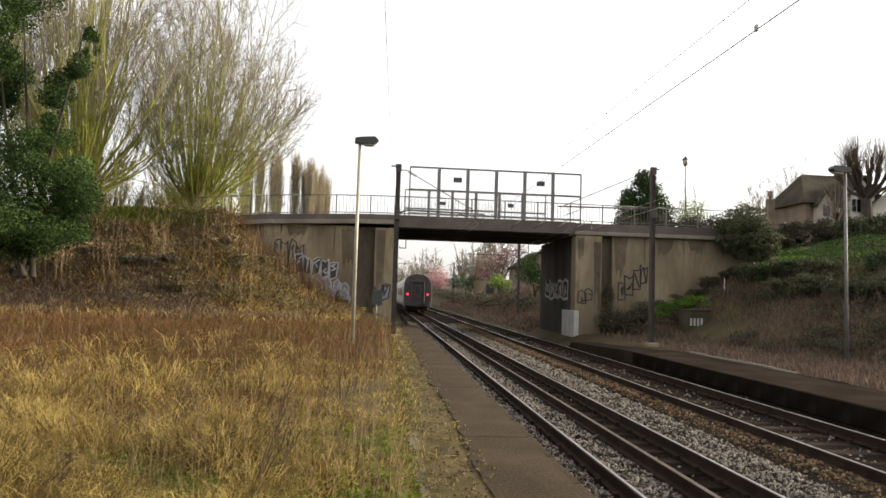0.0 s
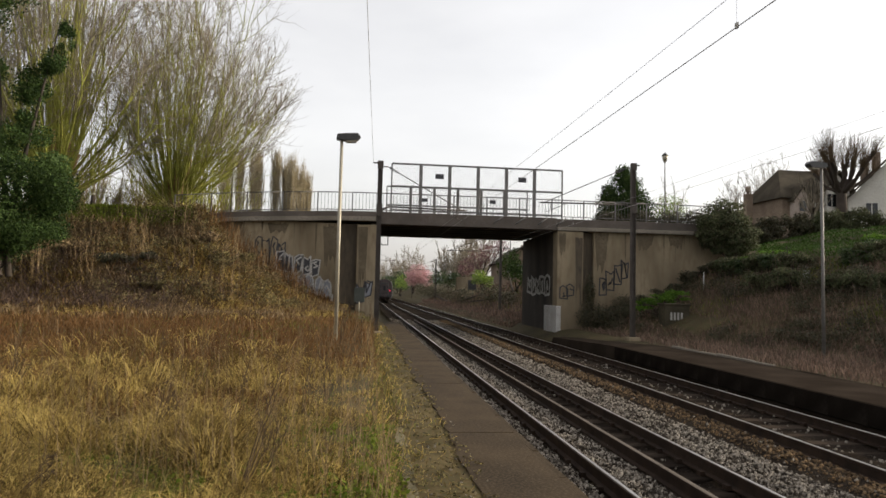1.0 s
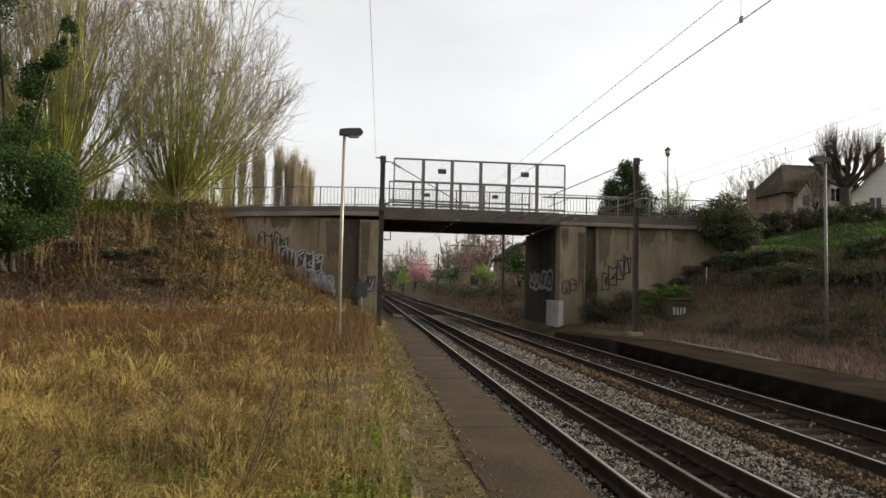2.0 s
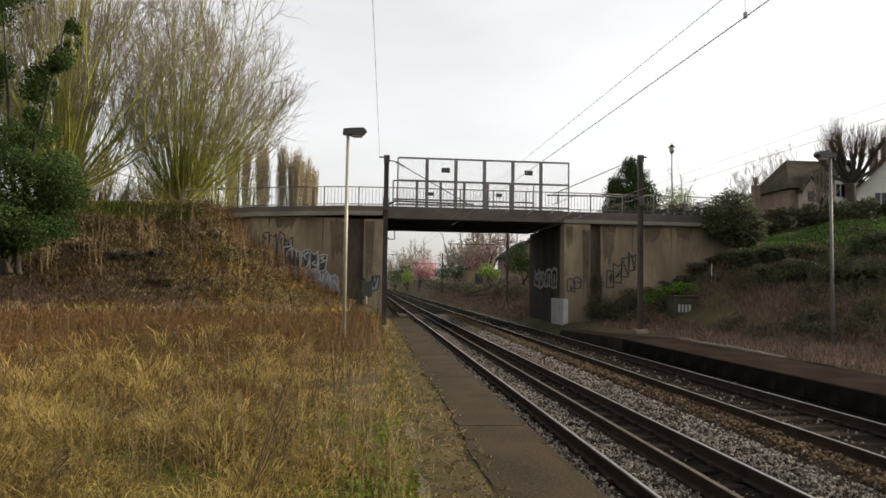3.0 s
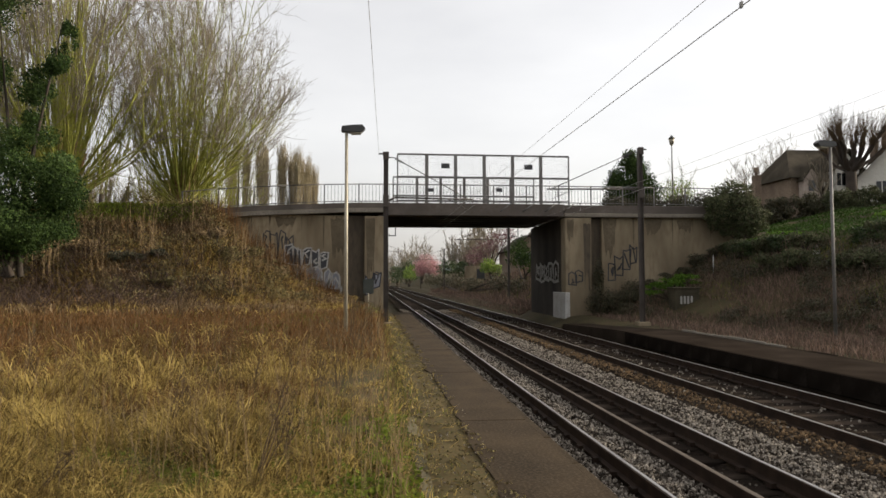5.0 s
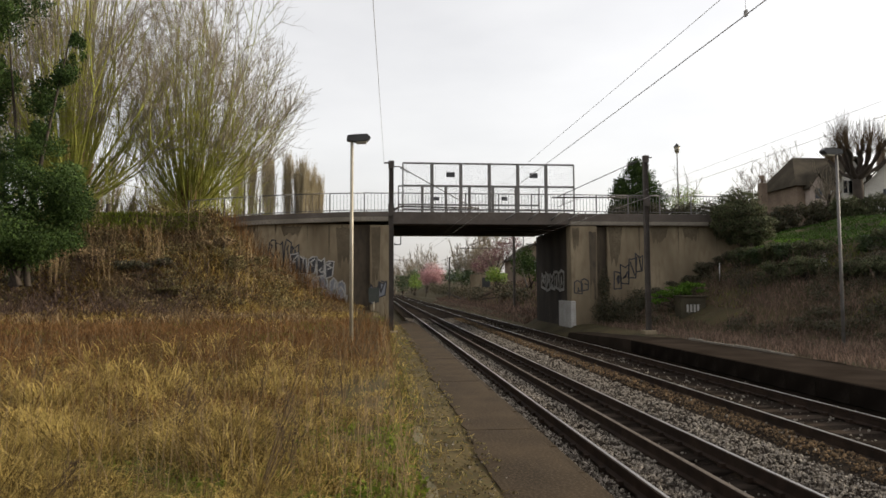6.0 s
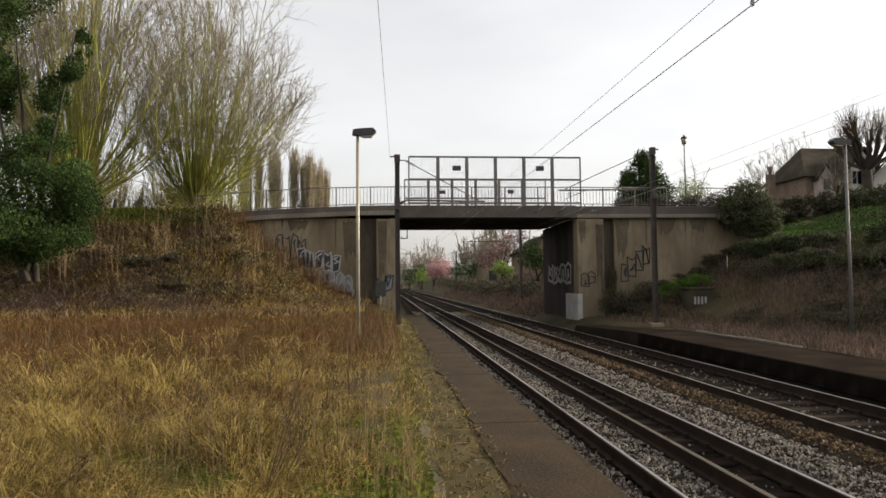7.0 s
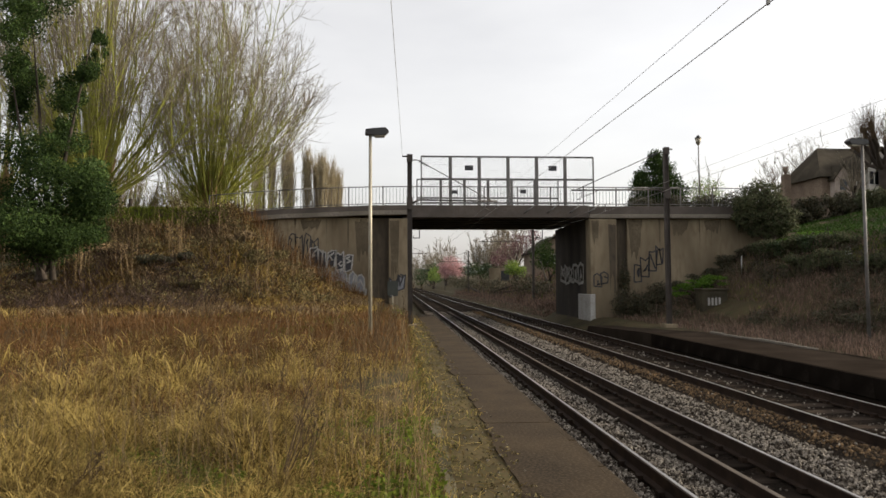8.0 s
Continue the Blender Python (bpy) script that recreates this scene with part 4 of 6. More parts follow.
def shrub(lumps, n, size, mat, seed, label, name="bush", category="bush", group="", stem=None):
    """A bush or leafy tree: branches inside a cloud of leaves. Lumps in world space."""
    rng = np.random.default_rng(seed)
    l = np.asarray(lumps, float)
    base = l[np.argmin(l[:, 2])]
    at = Vector((float(l[:, 0].mean()), float(l[:, 1].mean()), float((l[:, 2] - l[:, 5]).min())))
    ob = thing(name, label, category, Matrix.Translation(at), group)
    l[:, :3] -= np.array(at)
    v, f = leaf_cloud(l, n, size, rng)
    lf = fast("foliage", v, f, mat)
    lf.parent = ob
    m = min(7, max(3, len(l)))
    foot = np.zeros((m, 3))
    foot[:, :2] = rng.normal(0, 0.15, (m, 2))
    foot[:, 2] = -0.3
    top = l[(np.arange(m) * max(1, len(l) // m)) % len(l), :3] + rng.normal(0, 0.15, (m, 3))
    u = np.linspace(0, 1, 4)[None, :, None]
    p = foot[:, None] * (1 - u) + top[:, None] * u
    limb_mesh("branch", p, np.linspace(stem or 0.05, 0.015, 4)[None].repeat(m, 0), 6, M_DARKBARK, ob)
    return ob


def zs(x, y):
    return np.array([ground_z(float(a), float(b)) for a, b in zip(x, y)])


# ---- meadow ----
def patchy(x, y, s, o):
    return np.array([noise.noise((float(a) * s, float(b) * s, o)) for a, b in zip(x, y)])


def meadow():
    rng = np.random.default_rng(11)

    def feet(n, y0, y1, right=0.34):
        y = y0 * np.exp(rng.random(n) * math.log(y1 / y0))
        x = right - rng.random(n) * (0.78 * y + 1.2)
        return x, y

    # golden dry grass
    x, y = feet(160000, 3.8, 31)
    keep = (patchy(x, y, 0.5, 1.0) + 0.9 * patchy(x, y, 1.9, 41.0) + 0.2 - 1.3 * np.clip((y - 12) / 7, 0, 1) * np.clip((34 - y) / 5, 0.5, 1) - 0.35 * np.clip((x + 1.4) / 1.4, 0, 1) - 0.6 * np.clip((-x - 4) / 4, 0, 1) * np.clip((y - 7) / 3, 0, 1) > rng.uniform(-0.45, 0.35, len(x)))
    x, y = x[keep], y[keep]
    n = len(x)
    edge = 1 - 0.6 * np.clip((x + 1.6) / 1.5, 0, 1)
    blades("dry_grass", x, y, zs(x, y), rng.uniform(0.12, 0.40, n) * edge * (1 + 1.2 * patchy(x, y, 0.9, 31.0)) * (1 + 0.8 * patchy(x, y, 1.9, 41.0)), (0.003 + 0.0006 * y) * rng.uniform(0.6, 1.9, n), rng.uniform(0.4, 2.0, n), M_DRY, rng, "long dry golden grass of an unmown meadow")
    # russet stems further off
    x, y = feet(90000, 6, 33)
    keep = np.clip((y - 8) / 8, 0, 1) * np.clip((30 - y) / 6, 0.2, 1) + 0.25 * np.clip((-x - 2.5) / 3, 0, 1) + 0.8 * patchy(x, y, 0.4, 5.0) - 0.5 * np.clip((x + 1.0) / 1.2, 0, 1) > rng.uniform(0, 1, len(x))
    x, y = x[keep], y[keep]
    n = len(x)
    blades("russet_grass", x, y, zs(x, y), rng.uniform(0.15, 0.45, n), 0.003 + 0.0006 * y, rng.uniform(0.3, 1.5, n), M_RUSSET, rng, "russet dead stems in the meadow")
    # green grass near the platform and between
    x, y = feet(95000, 3.8, 31)
    keep = 0.14 + 0.3 * np.clip((y - 19) / 5, 0, 1) + 0.85 * np.clip((x + 2.6) / 2.4, 0, 1) * np.clip((9.5 - y) / 3, 0.2, 1) + 0.9 * patchy(x, y, 0.55, 9.0) > rng.uniform(0.1, 0.9, len(x))
    x, y = x[keep], y[keep]
    n = len(x)
    blades("green_grass", x, y, zs(x, y), rng.uniform(0.06, 0.26, n) * (1 - 0.6 * np.clip((x + 1.6) / 1.5, 0, 1)), 0.004 + 0.0007 * y, rng.uniform(0.3, 1.4, n), M_GREEN, rng, "fresh green grass along the platform edge")
    # tufts that creep over the kerb and the dirt strip
    x, y = rng.uniform(0.2, 1.0, 9000), 3.9 * np.exp(rng.random(9000) * math.log(30 / 3.9))
    keep = (patchy(x, y, 1.6, 3.0) - 0.9 * (x - 0.3) * np.clip(10 / y, 0.35, 1) > rng.uniform(-0.35, 0.4, len(x))) | ((y > 8) & (x < 0.62) & (rng.random(len(x)) < 0.6))
    x, y = x[keep], y[keep]
    n = len(x)
    half = n // 2
    z = np.full(n, -0.02)
    blades("kerb_grass", x[:half], y[:half], z[:half], rng.uniform(0.05, 0.16, half), 0.004 + 0.0007 * y[:half], rng.uniform(0.2, 1.0, half), M_DRY, rng, "dry tufts on the dirt strip")
    blades("kerb_grass", x[half:], y[half:], z[half:], rng.uniform(0.04, 0.13, n - half), 0.004 + 0.0007 * y[half:], rng.uniform(0.2, 1.0, n - half), M_GREEN, rng, "green tufts on the dirt strip")
    # shorter grass round about the standpoint
    x, y = 0.3 - rng.random(26000) * 9, rng.uniform(-7, 4.4, 26000)
    n = len(x)
    half = n // 2
    blades("short_grass", x[:half], y[:half], zs(x[:half], y[:half]), rng.uniform(0.08, 0.25, half), np.full(half, 0.007), rng.uniform(0.2, 1.2, half), M_DRY, rng, "short dry grass beside the platform")
    blades("short_grass", x[half:], y[half:], zs(x[half:], y[half:]), rng.uniform(0.06, 0.2, n - half), np.full(n - half, 0.007), rng.uniform(0.2, 1.0, n - half), M_GREEN, rng, "short green grass beside the platform")
    # broad weed leaves low among the grass
    m = 300
    x, y = 0.36 - rng.random(m) ** 1.5 * 2.6, 4.5 + rng.random(m) ** 1.5 * 3.6
    v, f = leaf_cloud(np.stack([x, y, zs(x, y) + 0.07, np.full(m, 0.13), np.full(m, 0.13), np.full(m, 0.05)], 1), 3600, 0.026, rng)
    tagged(fast("weed_leaves", v, f, M_WEED), "low broad-leaved green weeds in the grass", "weeds", kind="stuff")
    # dead leaves and crumbs of soil
    m = 900
    x, y = 0.15 + 0.95 * rng.random(m) ** 1.3, 4 + 24 * rng.random(m) ** 1.5
    v, f = leaf_cloud(np.stack([x, y, np.full(m, 0.012), np.full(m, 0.05), np.full(m, 0.05), np.full(m, 0.012)], 1), 7000, 0.016, rng)
    tagged(fast("leaf_litter", v, f, M_MOUNDLEAF), "dead brown leaves littering the dirt strip", "leaf litter", kind="stuff")
    # straw litter on the strip
    m = 300
    x, y = rng.uniform(0.2, 0.95, m), 4 + 20 * rng.random(m) ** 1.5
    a = rng.uniform(0, 3.14, m)
    ln = rng.uniform(0.05, 0.2, m)
    p = np.stack([np.stack([x, y, np.full(m, 0.015)], 1), np.stack([x + np.cos(a) * ln, y + np.sin(a) * ln, 0.01 + rng.uniform(0, 0.05, m)], 1)], 1)
    v, f = tubes(p, np.full((m, 2), 0.0022), 3)
    tagged(fast("straw_litter", v, f, M_DRY), "broken straw scattered on the dirt strip", "straw", kind="stuff")
    m = 500
    x, y = rng.uniform(0.5, 1.1, m), 4 + 22 * rng.random(m) ** 1.4
    v, f = leaf_cloud(np.stack([x, y, np.full(m, 0.0), np.full(m, 0.012), np.full(m, 0.012), np.full(m, 0.008)], 1), 2500, 0.012, rng)
    tagged(fast("pebbles", v, f, M_STONE), "pale pebbles scattered on the dirt strip", "pebbles", kind="stuff")


meadow()


def meadow_stems():
    """Thin upright dead stems that stand out of the grass."""
    rng = np.random.default_rng(17)
    n = 1000
    y = 4.6 * np.exp(rng.random(n) * math.log(20 / 4.6))
    x = 0.25 - rng.random(n) ** 1.5 * (0.75 * y + 0.5)
    h = rng.uniform(0.35, 0.85, n)
    u = np.linspace(0, 1, 4)
    p = np.stack([x[:, None] + rng.normal(0, 0.12, n)[:, None] * u ** 1.5, y[:, None] + rng.normal(0, 0.08, n)[:, None] * u, zs(x, y)[:, None] + h[:, None] * u], 2)
    v, f = tubes(p, (0.0016 + 0.00016 * y)[:, None] * np.linspace(1.2, 0.6, 4)[None], 3)
    tagged(fast("dead_stems", v, f, M_STALK), "thin upright dead stems in the meadow", "stems", kind="stuff")


meadow_stems()


def dead_weed(x, y, h, lean, seed, label):
    """A tall dead dock with a branching seed head."""
    rng = np.random.default_rng(seed)
    ob = thing("dead_weed", label, "weed", pose(x, y, ground_z(x, y) if x < 0.3 else 0.0), "dead weeds")
    u = np.linspace(0, 1, 7)
    k = 2 + seed % 3
    p = np.zeros((k, 7, 3))
    for i in range(k):
        p[i, :, 0] = lean * u ** 1.3 * (1 - 0.25 * i) + 0.05 * i * u + rng.normal(0, 0.012, 7) * u
        p[i, :, 1] = rng.normal(0, 0.012, 7) * u + 0.04 * i * u
        p[i, :, 2] = -0.05 + h * u * (1 - 0.17 * i)
    limb_mesh("stalk", p, np.linspace(0.0075, 0.003, 7)[None].repeat(k, 0), 5, M_DEADWEED, ob)
    tw = offshoots(p, 7, 0.55, h * 0.22, 0.5, 0.5, rng, 4)
    limb_mesh("side_stem_spray", tw, np.linspace(0.003, 0.0015, 4)[None].repeat(len(tw), 0), 3, M_DEADWEED, ob)["kind"] = "stuff"
    tops = tw[:, -1]
    v, f = leaf_cloud(np.concatenate([tops, np.full((len(tops), 3), 0.02)], 1), 60 * k, 0.008, rng)
    hd = fast("seed_head_spray", v, f, M_DEADWEED)
    hd.parent = ob
    hd["label"], hd["kind"] = "dark dried seed heads", "stuff"


for i, (x, y, h, le) in enumerate([(-0.9, 5.2, 1.0, 0.3), (-0.78, 5.5, 0.6, 0.16), (-2.4, 5.0, 0.44, 0.28), (-2.1, 7.2, 0.7, 0.15), (-3.6, 6.4, 0.6, -0.1), (-0.75, 8.6, 0.75, 0.1), (-0.5, 9.4, 0.8, -0.08),
                                 (-1.6, 9.0, 0.6, 0.12), (-0.25, 13.5, 1.0, 0.1), (-0.4, 14.2, 1.1, -0.1), (-0.1, 15.1, 1.0, 0.05), (-0.55, 15.8, 1.2, 0.1), (-4.6, 9.5, 0.7, 0.1), (-3.2, 11, 0.8, 0.1), (0.1, 17.0, 1.1, 0.06)]):
    dead_weed(x, y, h, le, 20 + i, "tall dead weed with dark seed heads in the grass")


# ---- embankment brush ----
def embankment():
    rng = np.random.default_rng(21)
    n = 120000
    x, y = rng.uniform(-25, -0.9, n), rng.uniform(21.5, 35, n)
    rr = np.hypot(np.maximum(0, x + 8.2), np.maximum(0, 33.6 - y))
    keep = rr < 7.0 + 5.0 * rng.random(n) ** 1.7 + 1.5 * patchy(x, y, 0.3, 17.0)
    keep &= ~((y > 32.9) & (x < -8.6))
    keep &= ~((y > 34.7) & (x > -11))
    x, y = x[keep], y[keep]
    z = zs(x, y)
    hue = patchy(x, y, 0.35, 2.0)
    pick = hue + rng.normal(0, 0.25, len(x))
    for m, lo, hi, mat, h0, h1, label in ((M_BROWN, -9, 0.02, M_BROWN, 0.2, 0.55, "brown winter brush on the embankment"), (M_RUSSET, 0.02, 0.14, M_RUSSET, 0.2, 0.6, "russet dead stems on the embankment"),
                                          (M_DRY, 0.14, 9, M_DRY, 0.2, 0.5, "dry golden grass on the embankment")):
        s = (pick > lo) & (pick <= hi)
        k = int(s.sum())
        blades("embankment_brush", x[s], y[s], z[s], rng.uniform(h0, h1, k), rng.uniform(0.015, 0.045, k), rng.uniform(0.3, 1.7, k), mat, rng, label)
    # brambles
    m = 560
    x, y = rng.uniform(-22, -1.8, m), rng.uniform(26.5, 34.5, m)
    keep = (np.hypot(np.maximum(0, x + 8.2), np.maximum(0, 33.6 - y)) < 6.8) & (patchy(x, y, 0.3, 8.0) > -0.12)
    x, y = x[keep], y[keep]
    s = rng.uniform(0.25, 0.6, len(x))
    v, f = leaf_cloud(np.stack([x, y, zs(x, y) + 0.2, s, s, s * 0.8], 1), 30000, 0.05, rng)
    tagged(fast("brambles", v, f, M_MOUNDLEAF), "tangled olive brambles on the embankment", "brambles", kind="stuff")
    # tall pale stalks
    m = 260
    x, y = rng.uniform(-17, -2.2, m), rng.uniform(27.5, 34.4, m)
    keep = (np.hypot(np.maximum(0, x + 8.2), np.maximum(0, 33.6 - y)) < 6.5) & (patchy(x, y, 0.6, 14.0) > 0.0)
    x, y = x[keep], y[keep]
    m = len(x)
    h = rng.uniform(0.9, 2.1, m)
    z = zs(x, y)
    u = np.linspace(0, 1, 4)
    p = np.stack([x[:, None] + rng.normal(0, 0.15, m)[:, None] * u, y[:, None] + rng.normal(0, 0.1, m)[:, None] * u, z[:, None] + h[:, None] * u], 2)
    v, f = tubes(p, np.linspace(0.011, 0.004, 4)[None].repeat(m, 0), 4)
    tagged(fast("tall_stalks", v, f, M_STALK), "tall pale dead stalks on the embankment", "stalks", kind="stuff")
    # dark bare brambles on the meadow side, thickest away from the bridge
    m = 5200
    x, y = rng.uniform(-24, -5.0, m), rng.uniform(22.5, 31.2, m)
    keep = (np.hypot(np.maximum(0, x + 8.2), np.maximum(0, 33.6 - y)) < 8.6) & (rng.random(m) < np.clip((-x - 5.0) / 6, 0.08, 1)) & (patchy(x, y, 0.5, 23.0) > -0.2)
    x, y = x[keep], y[keep]
    m = len(x)
    h, z = rng.uniform(0.4, 1.1, m), zs(x, y)
    a, reach = rng.uniform(0, 6.283, m), rng.uniform(0.2, 0.9, m)
    p = np.stack([x[:, None] + (np.cos(a) * reach)[:, None] * u, y[:, None] + (np.sin(a) * reach * 0.6)[:, None] * u, z[:, None] + h[:, None] * u * (1.7 - 1.1 * u)], 2)
    v, f = tubes(p, np.linspace(0.016, 0.006, 4)[None].repeat(m, 0), 4)
    tagged(fast("arching_brambles", v, f, M_MAUVE), "dark arching bare brambles on the embankment", "brambles", kind="stuff")
    # reddish whips by the wall
    m = 700
    x, y = rng.uniform(-7.6, -1.6, m), rng.uniform(33.2, 34.8, m)
    h = rng.uniform(0.7, 1.7, m) * np.clip((-x - 0.6) / 3, 0.35, 1)
    z = zs(x, y)
    p = np.stack([x[:, None] + rng.normal(0, 0.25, m)[:, None] * u, y[:, None] - rng.uniform(0, 0.25, m)[:, None] * u, z[:, None] - 0.05 + h[:, None] * u], 2)
    v, f = tubes(p, np.linspace(0.012, 0.004, 4)[None].repeat(m, 0), 4)
    tagged(fast("thicket_stems", v, f, M_RUSSET), "reddish bare thicket below the bridge wall", "thicket", kind="stuff")
    # short green turf on the crest
    n = 30000
    x, y = rng.uniform(-26, -8.3, n), rng.uniform(32.8, 36.2, n)
    keep = ~((y > 34.7) & (x > -11.2))
    x, y = x[keep], y[keep]
    n = len(x)
    blades("crest_turf", x, y, zs(x, y), rng.uniform(0.12, 0.3, n), np.full(n, 0.035), rng.uniform(0.3, 1.0, n), M_WEED, rng, "bright green turf on top of the embankment")


embankment()
for i, (x, y, r) in enumerate([(-6.4, 30.6, 0.7), (-10.2, 29.4, 0.8), (-12.6, 30.9, 0.9), (-8.3, 28.2, 0.6), (-14.8, 28.9, 0.9), (-4.6, 33.2, 0.7), (-5.9, 32.6, 0.6), (-17.0, 30.2, 1.0), (-7.4, 31.8, 0.6), (-3.3, 33.9, 0.5), (-9.0, 30.2, 0.55)]):
    z = ground_z(x, y)
    shrub(clumps([(x, y, z + 0.25, r, r * 0.8, r * 0.55)], 6, 0.5, 400 + i), 1500, 0.05, (M_MOUNDLEAF, M_BRAMBLE, M_BROWN)[i % 3], 420 + i, ("olive bramble bush on the embankment", "dark bramble bush on the embankment", "dead brown bush on the embankment")[i % 3], "bramble_bush", "bush", "bushes on the embankment")
rng = np.random.default_rng(55)
for x, y, n, h in ((-5.0, 33.6, 16, 1.9), (-6.3, 32.3, 14, 1.5), (-13.6, 29.6, 18, 2.0), (-14.3, 30.2, 14, 1.8), (-9.6, 30.4, 16, 1.5), (-10.4, 32.0, 12, 1.2)):
    ob = thing("stalk_clump", "clump of tall pale dead stalks on the embankment", "stalks", pose(x, y, ground_z(x, y)), "clumps of stalks")
    for k in range(n):
        u = np.linspace(0, 1, 5)
        a, b = rng.normal(0, 0.3, 2)
        p = np.stack([a + rng.normal(0, 0.12) * u ** 1.5, b + rng.normal(0, 0.1) * u, -0.1 + h * rng.uniform(0.6, 1.1) * u], 1)[None]
        limb_mesh("stalk", p, np.linspace(0.015, 0.006, 5)[None], 4, M_STALK, ob)
bm = bmesh.new()
rod(bm, (0, 0, -0.2), (0, 0, 0.62), 0.11, 0.10, 8)
tagged(part("wooden_bollard", bm, M_DARKBARK, None, "", pose(-13.2, 34.2, ground_z(-13.2, 34.2))), "short dark wooden post on the embankment crest", "bollard")

# ---- trees along the road ----
fountain_tree((-10.2, 37.5, 5.1), 14.4, 5.0, 78, 1, "many-stemmed bare tree with green lichened bark", 6, 3, (0.9, 0), 0.055, forks=4, shoots=8)
fountain_tree((-15.2, 34.8, 4.9), 17.5, 5.8, 60, 2, "large many-stemmed bare tree hung with ivy", 7, 4, (0.3, 0), 0.09, forks=4, shoots=8)
fountain_tree((-21.5, 37.5, 4.6), 15.0, 6.0, 36, 3, "many-stemmed bare tree on the embankment", 5, 3, shoots=8)
for i, (x, y, h) in enumerate([(-19.5, 52, 8), (-23, 55, 9), (-17.5, 58, 8), (-26, 60, 10), (-21, 64, 8), (-15.5, 62, 7.5), (-18.5, 47, 6), (-21, 49, 7), (-16.6, 50, 6.5), (-24.5, 50, 8)]):
    fountain_tree((x, y, ground_z(x, y)), h, 2.4, 16, 30 + i, "slender bare tree behind the road", 5, 3, forks=3, thick=1.5, mats=(M_TWIG, M_TWIG, M_DARKBARK))


for i, (x, y, h, r) in enumerate([(-11.2, 39.4, 4.0, 1.4), (-9.0, 39.2, 4.0, 1.5), (-16.4, 36.6, 4.0, 1.5)]):
    fountain_tree((x, y, ground_z(x, y)), h, r, 22, 250 + i, "green bare shoots round the foot of the trees", 4, 2, forks=2, thick=1.2, stem_r=0.03, mats=(M_STEM, M_STEM, M_DARKBARK), name="basal_shoots", shoots=6)
for i, (x, y, h) in enumerate([(-8.6, 44.5, 3.4), (-11.6, 44.0, 4.2), (-13.0, 45.0, 4.6), (-14.2, 43.8, 4.0), (-16.8, 44.6, 5.0), (-18.6, 43.8, 4.6), (-20.8, 44.8, 5.2), (-12.2, 40.5, 3.0)]):
    fountain_tree((x, y, ground_z(x, y)), h, 1.7, 22, 230 + i, "bare thicket behind the embankment crest", 6, 4, forks=4, thick=2.0, stem_r=0.035, mats=(M_STEM, M_TWIG, M_DARKBARK), name="bare_shrub")


def poplar(x, y, z, h, seed):
    rng = np.random.default_rng(seed)
    ob = thing("poplar", "slim bare poplar with upright brown branches", "tree", pose(x, y, z), "poplars behind the bridge")
    n, k = 64, 6
    u = np.linspace(0, 1, k)
    foot = np.sqrt(rng.random(n)) * 0.72 * h
    a = rng.uniform(0, 6.283, n)
    rad = rng.uniform(0.2, 0.85, n) * (1 - 0.55 * foot / h) * 1.25
    ln = (h - foot) * rng.uniform(0.5, 0.95, n)
    p = np.zeros((n, k, 3))
    p[..., 0] = np.cos(a)[:, None] * rad[:, None] * u ** 0.6
    p[..., 1] = np.sin(a)[:, None] * rad[:, None] * u ** 0.6
    p[..., 2] = foot[:, None] + ln[:, None] * u
    limb_mesh("branch_spray", p, np.linspace(0.035, 0.012, k)[None].repeat(n, 0), 4, M_POPLAR, ob)["kind"] = "stuff"
    tw = offshoots(p, 20, 0.05, 1.4, 0.9, 0.28, rng, 3)
    limb_mesh("twig_spray", tw, np.linspace(0.014, 0.006, 3)[None].repeat(len(tw), 0), 3, M_POPLAR, ob)["kind"] = "stuff"
    bm = bmesh.new()
    rod(bm, (0, 0, -0.6), (0, 0, h * 0.95), 0.16, 0.02, 8)
    part("trunk", bm, M_POPLAR, ob)


for i, (x, top) in enumerate([(-15.9, 17.0), (-14.6, 17.3), (-13.1, 17.7), (-12.3, 17.0), (-10.5, 17.9), (-9.5, 16.8), (-8.6, 16.8), (-7.8, 16.3), (-7.1, 15.4)]):
    y = 78 + (i % 3) * 1.2
    z0 = ground_z(x, y)
    poplar(x, y, z0, (top - z0), 60 + i)


# ---- ivy-clad evergreen ----
IVY = [(-8.9, 17.6, 3.2, 1.3, 1.3, 1.2), (-8.0, 18.0, 3.5, 0.7, 0.8, 1.1), (-9.6, 17.2, 2.6, 1.4, 1.4, 1.0), (-8.6, 17.6, 4.6, 1.0, 1.0, 0.9), (-8.3, 17.4, 2.6, 0.8, 0.8, 0.6),
       (-8.55, 18.0, 6.1, 0.36, 0.5, 0.8), (-8.15, 18.0, 7.0, 0.34, 0.4, 0.5), (-8.7, 18, 5.4, 0.32, 0.4, 0.5), (-7.85, 18.0, 7.65, 0.18, 0.3, 0.4), (-10.6, 17.5, 4.2, 1.1, 1.2, 1.4),
       (-9.9, 17.8, 8.3, 0.8, 1.0, 0.8), (-9.3, 18, 9.2, 0.7, 0.9, 0.5), (-9.75, 18.0, 7.0, 0.4, 0.6, 0.7), (-9.9, 18.0, 6.0, 0.32, 0.4, 0.7), (-10.2, 18.2, 9.8, 0.9, 0.9, 0.7)]
shrub(clumps([(x * 1.5 + 0.05, y * 1.5, 1.95 + (z - 1.6) * 1.5, a * 1.3, b * 1.3, c * 1.25) for x, y, z, a, b, c in IVY], 13, 0.6, 9),
      90000, 0.05, M_IVY, 5, "dark ivy-clad evergreen tree beside the meadow", "ivy_tree", "tree", stem=0.12)
